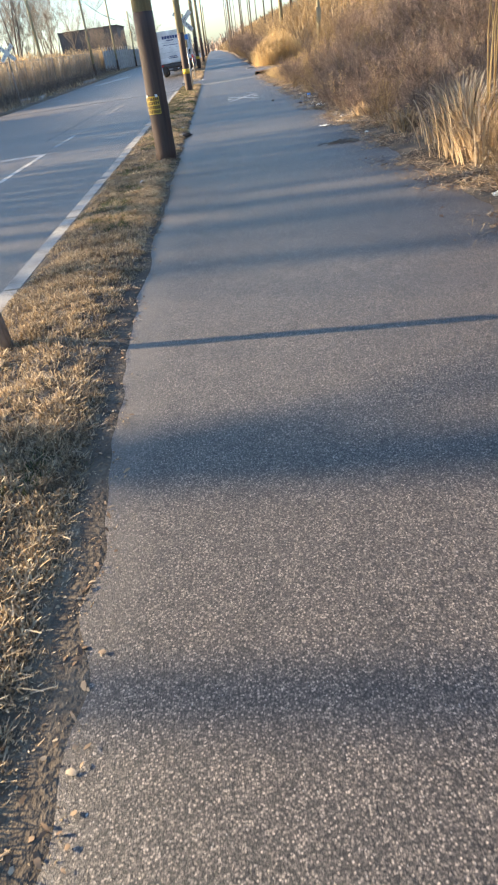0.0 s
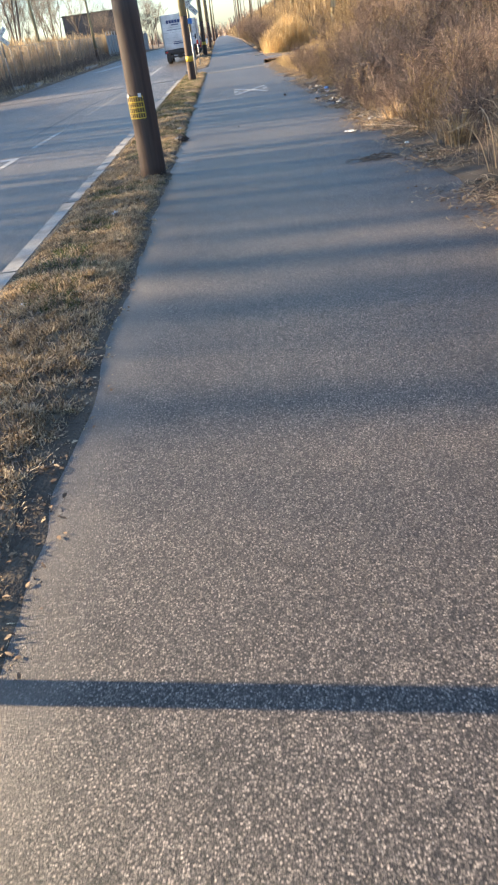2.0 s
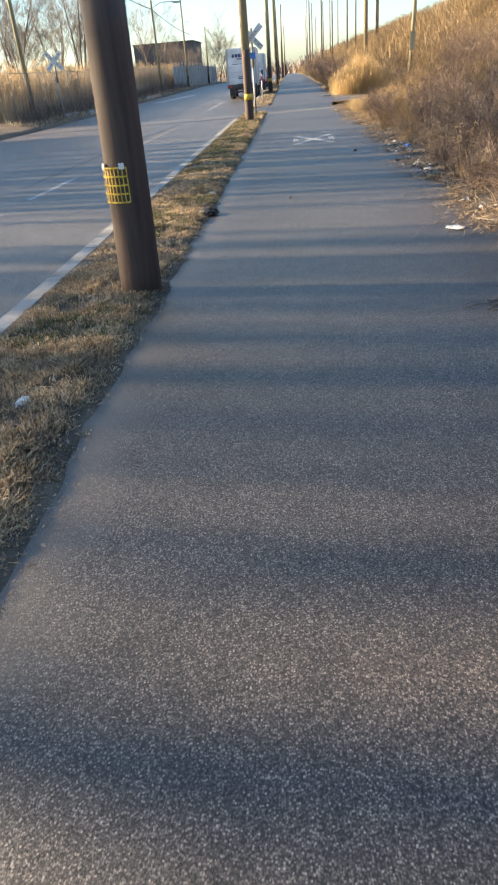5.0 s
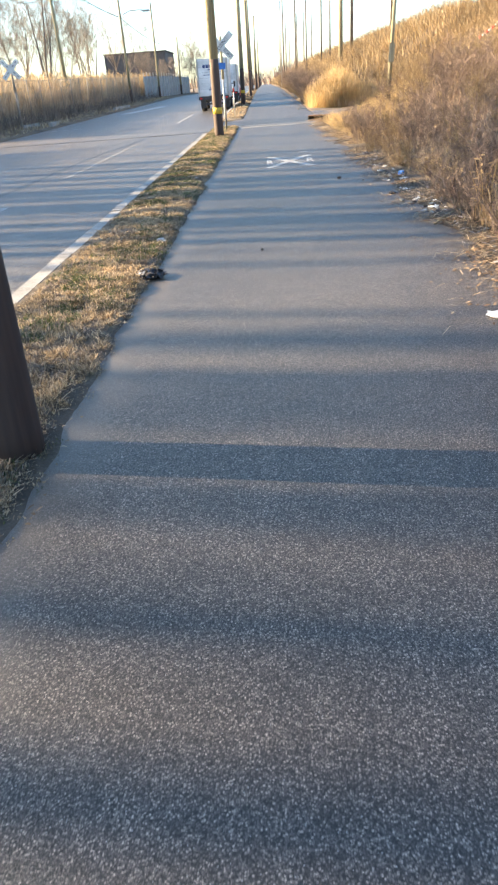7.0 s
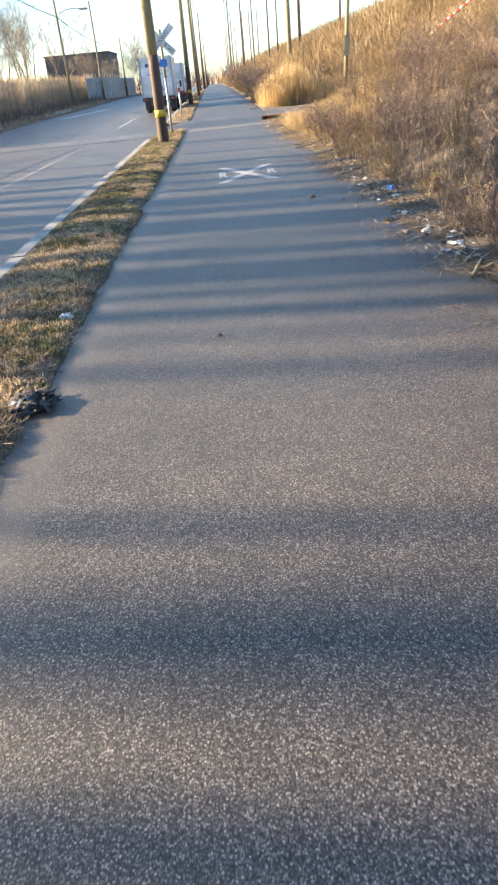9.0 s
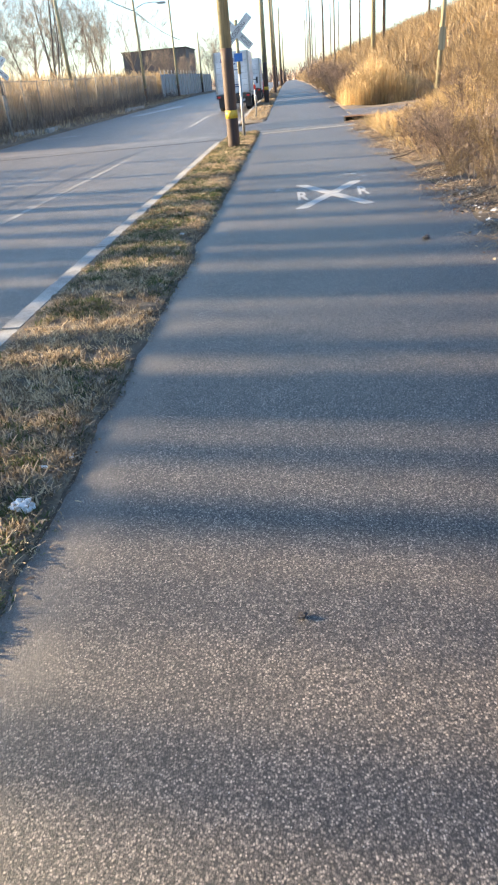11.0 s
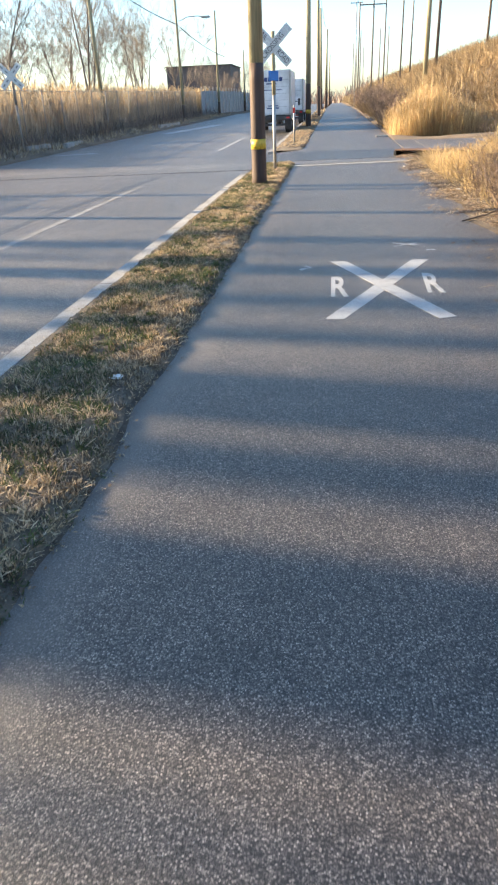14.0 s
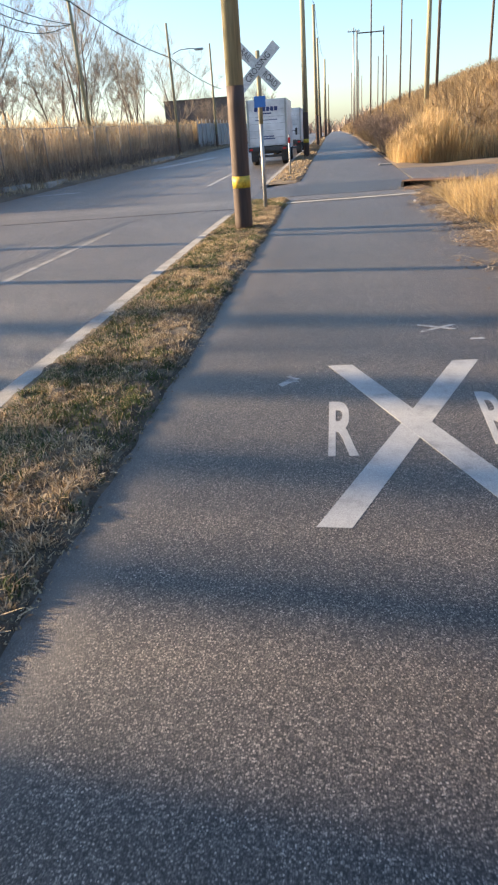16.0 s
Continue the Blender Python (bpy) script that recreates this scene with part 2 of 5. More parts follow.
M_PANEL = material("grey_sheet", mottled([(0.3, (0.2, 0.21, 0.22)), (0.7, (0.3, 0.31, 0.32))], 0.7, 8.0, 0.7, 0.2, 0.01))
M_PAPER = material("white_litter", mottled([(0.3, (0.6, 0.6, 0.58)), (0.7, (0.8, 0.8, 0.78))], 9.0, 60.0, 0.7, 0.3, 0.004))
M_RAG = material("dark_cloth", mottled([(0.3, (0.025, 0.024, 0.026)), (0.7, (0.11, 0.1, 0.1))], 30.0, 120.0, 0.95, 0.6, 0.01))
M_LEAF = material("dead_leaves", strand_like([(0.0, (0.09, 0.06, 0.04)), (0.5, (0.22, 0.15, 0.09)), (0.85, (0.4, 0.3, 0.19)), (1.0, (0.55, 0.46, 0.33))], 2.0, 0.1))
M_PALE = material("pale_tan_asphalt", asphalt_like((0.21, 0.195, 0.17), (0.29, 0.27, 0.235), (1.6, 1.55, 1.5), cell=120.0))
M_SLAB = material("old_concrete", mottled([(0.3, (0.2, 0.19, 0.18)), (0.55, (0.31, 0.3, 0.28)), (0.75, (0.4, 0.385, 0.36))], 1.2, 60.0, 0.9, 0.5, 0.005))

# ---- shape of the land ----
ROAD_L, ROAD_R, KERB_R, PATH_L, PATH_R = -12.1, -2.15, -1.97, -0.82, 2.75


def grade(y):
    """Height of the street along its length: level, then a gentle climb past the crossing."""
    if y < 40:
        return 0.0
    if y < 48:
        return 0.009 * (y - 40) ** 2 / 16
    return 0.009 * (min(y, 115) - 44)


def bank(x, y):
    """Height of the wooded embankment above the street."""
    flat = min(max((y - 38.0) / 5.0, 0.0), 1.0) * min(max((72.0 - y) / 10.0, 0.0), 1.0)
    flat = flat * flat * (3 - 2 * flat)
    t = min(max((x - 2.9 - 5.0 * flat) / (12.0 - 3.5 * flat), 0.0), 1.0)
    h = 5.2 * (t * 0.75 + 0.25 * t * t * (3 - 2 * t))
    if x > 2.9:
        h += 0.35 * noise.noise((x * 0.3, y * 0.2, 3)) * min(1.0, (x - 2.9) / 2)
    return h


def land(x, y):
    z = grade(y)
    if x > PATH_R:
        return z - 0.02 + bank(x, y) + 0.03 * noise.noise((x * 2, y * 2, 0))
    if x < ROAD_L:
        d = min((ROAD_L - x) / 2.0, 1.0)
        return z - 0.06 + 0.32 * d + 0.08 * noise.noise((x * 0.5, y * 0.5, 7))
    return z - 0.34


def finish(me, mat, smooth=False):
    me.materials.append(mat)
    if smooth:
        me.polygons.foreach_set("use_smooth", [True] * len(me.polygons))
    me.update()
    return me


def mesh_of(name, verts, faces, mat, smooth=False):
    me = bpy.data.meshes.new(name)
    me.from_pydata([tuple(v) for v in verts], [], [tuple(f) for f in faces])
    return finish(me, mat, smooth)


def grid(name, xs, ys, height, mat, smooth=True):
    vs = [(x, y, height(x, y)) for y in ys for x in xs]
    n = len(xs)
    fs = [(j * n + i, j * n + i + 1, (j + 1) * n + i + 1, (j + 1) * n + i) for j in range(len(ys) - 1) for i in range(n - 1)]
    return mesh_of(name, vs, fs, mat, smooth)


def spaced(a, b, step):
    n = max(1, round((b - a) / step))
    return [a + (b - a) * i / n for i in range(n + 1)]


def box_bm(x0, x1, y0, y1, z0, z1, bevel=0.0, bm=None):
    bm = bm or bmesh.new()
    r = bmesh.ops.create_cube(bm, size=1.0)
    bmesh.ops.scale(bm, vec=(x1 - x0, y1 - y0, z1 - z0), verts=r["verts"])
    bmesh.ops.translate(bm, vec=((x0 + x1) / 2, (y0 + y1) / 2, (z0 + z1) / 2), verts=r["verts"])
    if bevel:
        es = list({e for v in r["verts"] for e in v.link_edges})
        bmesh.ops.bevel(bm, geom=es, offset=bevel, segments=2, affect="EDGES")
    return bm


def tube_bm(r0, r1, z0, z1, sides=16, bm=None, m=None):
    bm = bm or bmesh.new()
    r = bmesh.ops.create_cone(bm, cap_ends=True, segments=sides, radius1=r0, radius2=r1, depth=z1 - z0)
    bmesh.ops.translate(bm, vec=(0, 0, (z0 + z1) / 2), verts=r["verts"])
    if m is not None:
        bmesh.ops.transform(bm, matrix=m, verts=r["verts"])
    return bm


def lathe_bm(profile, sides=20):
    """A round shaft from (radius, height) steps, closed at both ends."""
    bm = bmesh.new()
    rings = []
    for r, z in profile:
        rings.append([bm.verts.new((r * math.cos(2 * math.pi * i / sides), r * math.sin(2 * math.pi * i / sides), z)) for i in range(sides)])
    for a, b in zip(rings, rings[1:]):
        for i in range(sides):
            j = (i + 1) % sides
            bm.faces.new((a[i], a[j], b[j], b[i]))
    bm.faces.new(rings[0][::-1])
    bm.faces.new(rings[-1])
    return bm


def part(name, bm, mat, parent=None, label="", smooth=False, m=None):
    me = bpy.data.meshes.new(name)
    bm.to_mesh(me)
    bm.free()
    finish(me, mat, smooth)
    ob = new(name, me)
    if parent is not None:
        ob.parent = parent
    if m is not None:
        ob.matrix_basis = m
    if label:
        ob["label"] = label
    return ob


def child(name, me, parent, m=None, label=""):
    ob = new(name, me)
    ob.parent = parent
    if m is not None:
        ob.matrix_basis = m
    if label:
        ob["label"] = label
    return ob


def thing(name, m, label, category, group="", kind=""):
    ob = new(name)
    ob.empty_display_size = 0.2
    ob.matrix_basis = m
    return tagged(ob, label, category, group, kind)


def setting(name, me, label, category):
    return tagged(new(name, me), label, category, "", "structure")


# ---- strands: ribbons and thin tubes as bare meshes ----


def ribbons(name, roots, heights, widths, lean, mat, rng, segs=2, droop=0.3, tip=0.25):
    """Many blades, each a narrow bent strip that rises from its root."""
    n = len(roots)
    roots, heights, widths = np.asarray(roots, float), np.asarray(heights, float), np.asarray(widths, float)
    ang = rng.uniform(0, 2 * np.pi, n)
    side = np.stack([np.cos(ang), np.sin(ang), np.zeros(n)], 1)
    la = rng.uniform(0, 2 * np.pi, n)
    lm = np.abs(rng.normal(0, lean, n))
    out = np.stack([np.cos(la) * lm, np.sin(la) * lm, np.zeros(n)], 1)
    vs = np.zeros((n, (segs + 1) * 2, 3))
    for k in range(segs + 1):
        u = k / segs
        c = roots + out * (heights * (u + droop * u * u * 2))[:, None]
        c[:, 2] += heights * (u - droop * lm * u * u)
        w = widths * (1 - (1 - tip) * u) / 2
        vs[:, 2 * k] = c - side * w[:, None]
        vs[:, 2 * k + 1] = c + side * w[:, None]
    per = (segs + 1) * 2
    base = (np.arange(n) * per)[:, None, None]
    quad = np.array([[2 * k, 2 * k + 1, 2 * k + 3, 2 * k + 2] for k in range(segs)])[None]
    faces = (base + quad).reshape(-1, 4)
    return quads_mesh(name, vs.reshape(-1, 3), faces, mat)


def flat_bits(name, places, lengths, widths, mat, rng, tilt=0.25):
    """Leaves and bits of straw that lie on the ground, each slightly tilted and bent."""
    n = len(places)
    p, l, w = np.asarray(places, float), np.asarray(lengths, float), np.asarray(widths, float)
    a = rng.uniform(0, 2 * np.pi, n)
    d = np.stack([np.cos(a), np.sin(a), rng.normal(0, tilt, n)], 1)
    s = np.stack([-np.sin(a), np.cos(a), rng.normal(0, tilt, n)], 1)
    vs = np.zeros((n, 6, 3))
    for k, (u, q) in enumerate(((-0.5, 0.5), (0.0, 1.0), (0.5, 0.4))):
        c = p + d * (l * u)[:, None]
        c[:, 2] += 0.12 * l * (k == 1)
        vs[:, 2 * k] = c - s * (w * q / 2)[:, None]
        vs[:, 2 * k + 1] = c + s * (w * q / 2)[:, None]
    vs[:, :, 2] = np.maximum(vs[:, :, 2], p[:, 2][:, None] - 0.003)
    quad = np.array([[0, 1, 3, 2], [2, 3, 5, 4]])[None]
    return quads_mesh(name, vs.reshape(-1, 3), ((np.arange(n) * 6)[:, None, None] + quad).reshape(-1, 4), mat)


def quads_mesh(name, vs, faces, mat):
    me = bpy.data.meshes.new(name)
    me.vertices.add(len(vs))
    me.vertices.foreach_set("co", np.ascontiguousarray(vs, dtype=np.float32).ravel())
    me.loops.add(faces.size)
    me.loops.foreach_set("vertex_index", np.ascontiguousarray(faces, dtype=np.int32).ravel())
    me.polygons.add(len(faces))
    me.polygons.foreach_set("loop_start", np.arange(0, faces.size, faces.shape[1], dtype=np.int32))
    me.polygons.foreach_set("loop_total", np.full(len(faces), faces.shape[1], dtype=np.int32))
    me.update(calc_edges=True)
    me.validate()
    me.materials.append(mat)
    return me


def tubes(name, chains, mat, sides=3):
    """chains: lists of (place, radius); each becomes one thin tapered tube."""
    vs, fs = [], []
    for ch in chains:
        b0 = len(vs)
        for i, (p, r) in enumerate(ch):
            q = ch[min(i + 1, len(ch) - 1)][0] - ch[max(i - 1, 0)][0]
            a = q.orthogonal().normalized()
            c = q.normalized().cross(a)
            for s in range(sides):
                t = 2 * math.pi * s / sides
                vs.append(p + a * (r * math.cos(t)) + c * (r * math.sin(t)))
        for i in range(len(ch) - 1):
            for s in range(sides):
                o = b0 + i * sides
                fs.append((o + s, o + (s + 1) % sides, o + sides + (s + 1) % sides, o + sides + s))
    return quads_mesh(name, np.array([tuple(v) for v in vs]), np.array(fs), mat)

# ---- ground, road, path ----
far_xs = [-900, -400, -150, -80, -45, -30, -24, -20, -17, -15.5, -14.5, -13.6, -12.8, -12.15, -12.05, -7, -2, 2.7, 2.76, 3.0, 3.4, 3.9, 4.5, 5.2, 6, 7, 8, 9, 10, 11, 12, 13, 14, 16, 20, 30, 60, 150, 400, 900]
far_ys = [-200, -60] + spaced(-20, 120, 1.0) + [125, 130, 140, 150, 165, 180, 200, 230, 260, 320, 450, 700, 1200, 2500]
setting("ground", grid("ground", far_xs, far_ys, land, M_LAND), "brown winter ground with a wooded embankment beside the path", "ground")

street_ys = spaced(-20, 120, 1.0) + [130, 145, 160, 180, 200, 230, 260, 320, 450, 700]


def slab(name, x0, x1, drop, ys, mat, label, category, camber=0.0):
    xs = spaced(x0, x1, 0.8)
    vs, fs = [], []
    n = len(xs)
    for y in ys:
        for x in xs:
            u = (x - x0) / (x1 - x0)
            vs.append((x, y, grade(y) - drop + camber * 4 * u * (1 - u)))
    fs = [(j * n + i, j * n + i + 1, (j + 1) * n + i + 1, (j + 1) * n + i) for j in range(len(ys) - 1) for i in range(n - 1)]
    rim = [j * n for j in range(len(ys))], [j * n + n - 1 for j in range(len(ys))]
    for k, row in enumerate(rim):
        low = []
        for i in row:
            low.append(len(vs))
            vs.append((vs[i][0], vs[i][1], vs[i][2] - 0.2))
        for a in range(len(row) - 1):
            f = (row[a], row[a + 1], low[a + 1], low[a])
            fs.append(f if k == 0 else f[::-1])
    return setting(name, mesh_of(name, vs, fs, mat, False), label, category)


slab("road", ROAD_L, ROAD_R, 0.10, street_ys, M_ROAD, "worn grey asphalt road with faded lane lines", "road", 0.0)
slab("path", PATH_L - 0.12, PATH_R, 0.0, street_ys, M_PATH, "coarse grey asphalt footpath with bright aggregate", "path")


def paint_quad(name, corners, lift, mat, label):
    """A flat strip of paint on the road or path, from its four corners."""
    vs = [(x, y, grade(y) + lift) for x, y in corners]
    vs += [(x, y, z - 0.003) for x, y, z in vs]
    fs = [(0, 1, 2, 3), (0, 4, 5, 1), (1, 5, 6, 2), (2, 6, 7, 3), (3, 7, 4, 0)]
    return setting(name, mesh_of(name, vs, fs, mat), label, "marking")


for y0, y1 in ((13.0, 18.2), (20.0, 22.9), (27.0, 37.8), (50.5, 59.5), (66, 75), (82, 91), (98, 107)):
    paint_quad("lane_line", [(-4.56, y0), (-4.44, y0), (-4.44, y1), (-4.56, y1)], -0.097, M_FAINT if 25 < y0 < 45 else M_WORN, "worn white lane line on the road")
paint_quad("stop_line", [(-7.4, 18.2), (-4.44, 18.2), (-4.44, 18.5), (-7.4, 18.5)], -0.097, M_WORN, "worn white stop line on the road")
paint_quad("edge_line", [(-11.6, 50.5), (-10.0, 51.2), (-10.0, 51.6), (-11.6, 50.9)], -0.097, M_WORN, "worn white bar at the far edge of the road")
paint_quad("road_bar", [(-11.0, 68.0), (-9.6, 80.0), (-8.6, 80.0), (-10.2, 68.0)], -0.097, M_WORN, "faded white patch of paint on the far lane")

paint_quad("tar_seam", [(-5.25, 32.15), (-5.07, 32.15), (-4.48, 39.97), (-4.72, 39.97)], -0.0985, M_PATCH, "dark tar seam along the road")
paint_quad("tar_seam", [(-5.3, 22.0), (-5.15, 22.0), (-5.05, 32.1), (-5.2, 32.1)], -0.0985, M_PATCH, "dark tar seam along the road")

# crossing mark on the path: two crossed bars and two letters
mark = thing("crossing_mark", pose(0.84, 26.87, 0.0), "white painted railway crossing mark on the asphalt path", "marking", "", "structure")


def painted_bar(name, corners, z):
    vs = [(x, y, z) for x, y in corners] + [(x, y, z - 0.003) for x, y in corners]
    return mesh_of(name, vs, [(0, 1, 2, 3), (0, 4, 5, 1), (1, 5, 6, 2), (2, 6, 7, 3), (3, 7, 4, 0)], M_PAINT)


child("bar", painted_bar("bar", [(-0.57, -1.19), (-0.41, -1.2), (0.57, 1.18), (0.38, 1.17)], 0.002), mark)
child("bar", painted_bar("bar", [(0.38, -1.19), (0.53, -1.13), (-0.36, 1.13), (-0.54, 1.12)], 0.003), mark)


def lettering(name, text, size, mat, parent, m, squeeze=1.0, label="", thick=0.002, bold=0.0):
    c = bpy.data.curves.new(name, "FONT")
    c.body, c.size, c.align_x, c.align_y, c.extrude, c.offset = text, size, "CENTER", "CENTER", thick, bold
    tmp = bpy.data.objects.new(name, c)
    scene.collection.objects.link(tmp)
    bpy.context.view_layer.update()
    me = bpy.data.meshes.new_from_object(tmp.evaluated_get(bpy.context.evaluated_depsgraph_get()))
    bpy.data.objects.remove(tmp)
    me.materials.clear()
    finish(me, mat)
    return child(name, me, parent, m @ Matrix.Diagonal((squeeze, 1, 1, 1)), label)


lettering("letter", "R", 1.12, M_PAINT, mark, pose(-0.455, -0.09, 0.001), 0.25, "white painted letter R", bold=0.028, thick=0.001)
lettering("letter", "R", 1.12, M_PAINT, mark, pose(0.47, 0.04, 0.001, 0, 0, -2), 0.25, "white painted letter R", bold=0.028, thick=0.001)

for i, (cx, cy, l, w, a) in enumerate(((1.24, 28.96, 0.42, 0.05, 35), (1.22, 28.98, 0.36, 0.045, 150), (0.02, 27.65, 0.2, 0.07, 60), (0.05, 27.7, 0.16, 0.04, 120), (1.5, 28.6, 0.12, 0.05, 10))):
    c, s = math.cos(radians(a)), math.sin(radians(a))
    quad = [(cx + u * l / 2 * c - v * w / 2 * s, cy + u * l / 2 * s + v * w / 2 * c) for u, v in ((-1, -0.5), (1, -1), (0.9, 0.8), (-0.8, 1))]
    paint_quad("paint_scuff", quad, 0.0015 + 0.004 * (i % 2), M_WORN, "pale scuff of paint on the path")

# ---- kerb, verge, crossing ----


def kerb_run(name, y0, y1, length, label):
    root = thing(name, pose(0, 0, 0), label, "kerb", "", "structure")
    y = y0
    base = None
    while y < y1 - 0.01:
        l = min(length, y1 - y)
        if base is None or abs(l - length) > 1e-3:
            bm = box_bm(ROAD_R, KERB_R, 0.006, l - 0.006, -0.3, 0.012, 0.014)
            me = bpy.data.meshes.new("kerb_stone")
            bm.to_mesh(me)
            bm.free()
            finish(me, M_KERB)
            if abs(l - length) < 1e-3:
                base = me
        else:
            me = base
        up = math.degrees(math.atan2(grade(y + l) - grade(y), l))
        child("kerb_stone", me, root, pose(random.uniform(-0.006, 0.006), y, grade(y) + random.uniform(-0.006, 0.004), up, 0, random.uniform(-0.12, 0.12)))
        y += l
    return root


kerb_run("kerb_1", -6, 39.0, 3.0, "pale concrete kerb along the grass verge")
kerb_run("kerb_2", 47.5, 131.5, 3.0, "pale concrete kerb past the crossing")


def verge_edge(y):
    return PATH_L + 0.2 * max(0.0, min(1.0, (5.0 - y) / 3.5)) + 0.07 * noise.noise((y * 0.9, 0, 1)) + 0.05 * noise.noise((y * 3.1, 5, 1))


def verge_rise(y):
    return 0.07 - 0.034 * min(max((y - 6.0) / 7.0, 0.0), 1.0) + 0.02 * min(max((y - 20.0) / 3.0, 0.0), 1.0)


def verge_height(x, y):
    u = (x - KERB_R) / (PATH_L - KERB_R)
    lip = 0.86 - 0.2 * min(max((14.0 - y) / 6.0, 0.0), 1.0)
    fall = 1.0 - min(max((u - lip) / (1.0 - lip), 0.0), 1.0)
    rise = min(1.0, 0.25 + u * 2.5)
    return grade(y) + (verge_rise(y) * rise + 0.03 * noise.noise((x * 3, y * 3, 2)) + 0.03 * noise.noise((x * 9, y * 9, 2)) + 0.014 * noise.noise((x * 23, y * 23, 2))) * fall


def verge_patch(name, y0, y1, step, label):
    us = spaced(0, 1, 0.035)
    ys = spaced(y0, y1, step)
    n = len(us)
    vs = []
    for y in ys:
        e = verge_edge(y)
        end = min(1.0, (y - y0) / 0.5 + 0.15, (y1 - y) / 0.5 + 0.15)
        for u in us:
            x = KERB_R - 0.004 + (e - KERB_R) * u
            z = verge_height(x, y)
            z = max(z, grade(y) + min(0.012, 0.002 + 0.05 * (1.0 - u))) if u < 0.985 else grade(y) - 0.01
            vs.append((x, y, grade(y) - 0.02 + (z - grade(y) + 0.02) * end))
    fs = [(j * n + i, j * n + i + 1, (j + 1) * n + i + 1, (j + 1) * n + i) for j in range(len(ys) - 1) for i in range(n - 1)]
    me = mesh_of(name, vs, fs, M_THATCH, True)
    # edge strip: bare soil, its dark colour also standing for the verge's shade
    me.materials.append(M_DIRT)
    for p in me.polygons:
        c = p.center
        bare = 0.15 + 0.08 * noise.noise((c.y * 1.1, 3, 12)) if c.y < 14 else 0.06
        if verge_edge(c.y) - c.x < bare:
            p.material_index = 1
    return setting(name, me, label, "verge")


verge_patch("verge_1", -4, 40.6, 0.05, "patchy dry grass verge between kerb and path")
verge_patch("verge_2", 48.0, 130, 0.6, "dry grass verge past the crossing")

rng = np.random.default_rng(7)


def turf(name, y0, y1, tufts, blades, hmin, hmax, width, mat, label, patchy):
    """Matted grass: blades in small flattened tufts."""
    pts = []
    while len(pts) < tufts:
        y = rng.uniform(y0, y1)
        x = KERB_R + 0.015 + (verge_edge(y) - KERB_R - 0.015) * rng.random() ** 0.9
        d = 0.8 * noise.noise((x * 1.6, y * 1.1, 9)) + 0.9 * noise.noise((x * 7, y * 7, 9))
        bare = 0.14 if y < 6 else 0.08 if y < 14 else 0.02
        if patchy(d, x, y) and (verge_edge(y) - x > bare or rng.random() < 0.12):
            pts.append((x, y))
    pts = np.repeat(np.array(pts), blades, 0) + rng.normal(0, 0.022, (tufts * blades, 2))
    roots = [(x, y, verge_height(min(x, verge_edge(y) - 0.02), y) - 0.008) for x, y in pts]
    n = len(roots)
    near = np.array([min(1.0, max(0.35, (verge_edge(q[1]) - q[0]) / (0.3 if q[1] < 6 else 0.2 if q[1] < 14 else 0.09)), max(0.3, (q[0] - KERB_R) / 0.12)) for q in roots])
    h = rng.uniform(hmin, hmax, n) * near
    return tagged(new(name, ribbons(name, roots, h, rng.uniform(0.5, 1.5, n) * width, 0.95, mat, rng, 2, 0.12, 0.35)), label, "grass", "", "stuff")


turf("verge_grass", -1, 14, 12500, 14, 0.018, 0.055, 0.009, M_GRASS, "matted dry straw-coloured grass on the verge", lambda d, x, y: d > 0.0 or rng.random() < 0.14)
turf("verge_grass", 14, 42, 13000, 12, 0.016, 0.05, 0.0095, M_GRASS, "matted dry straw-coloured grass on the verge", lambda d, x, y: d > -0.04 or rng.random() < 0.15)
turf("dead_grass", -1, 42, 4500, 9, 0.016, 0.045, 0.009, M_BRUSH, "grey-brown dead grass between the straw tufts", lambda d, x, y: d < 0.1 and (y < 20 or rng.random() < 0.3))
turf("verge_grass", 48.5, 120, 2600, 6, 0.03, 0.09, 0.025, M_GRASS, "matted dry grass on the verge", lambda d, x, y: True)
turf("green_grass", 0, 42, 6500, 11, 0.02, 0.055, 0.008, M_GREEN, "thin green winter grass on the verge", lambda d, x, y: (d < 0.05 and noise.noise((x, y * 0.6, 20)) > 0.02 + (0.2 if y < 16 else -0.08)) or (y > 21 and x < -1.25 and noise.noise((x * 1.5, y * 0.8, 22)) > -0.2))
flakes = []
for _ in range(5000):
    y = rng.uniform(-0.5, 41)
    x = rng.uniform(KERB_R, verge_edge(y) + 0.05)
    flakes.append((x, y, verge_height(min(x, verge_edge(y) - 0.02), y) + 0.008))
for _ in range(450):
    y = rng.uniform(-0.5, 12)
    x = verge_edge(y) - 0.03 - abs(rng.normal(0.05, 0.12))
    flakes.append((x, y, verge_height(min(x, verge_edge(y) - 0.02), y) + 0.004))
tagged(new("verge_leaves", flat_bits("verge_leaves", flakes, rng.uniform(0.012, 0.04, len(flakes)), rng.uniform(0.006, 0.02, len(flakes)), M_LEAF, rng)), "dead leaves scattered over the grass verge", "litter", "", "stuff")

# apron where verge and kerb stop at the rail crossing
xs_ap = spaced(ROAD_R, PATH_L - 0.1, 0.3)
setting("crossing_apron", grid("crossing_apron", xs_ap, spaced(39.0, 48.2, 0.5), lambda x, y: grade(y) + 0.001 - 0.1 * (PATH_L - 0.1 - x) / (PATH_L - 0.1 - ROAD_R), M_ROAD), "worn asphalt apron at the rail crossing", "pavement")


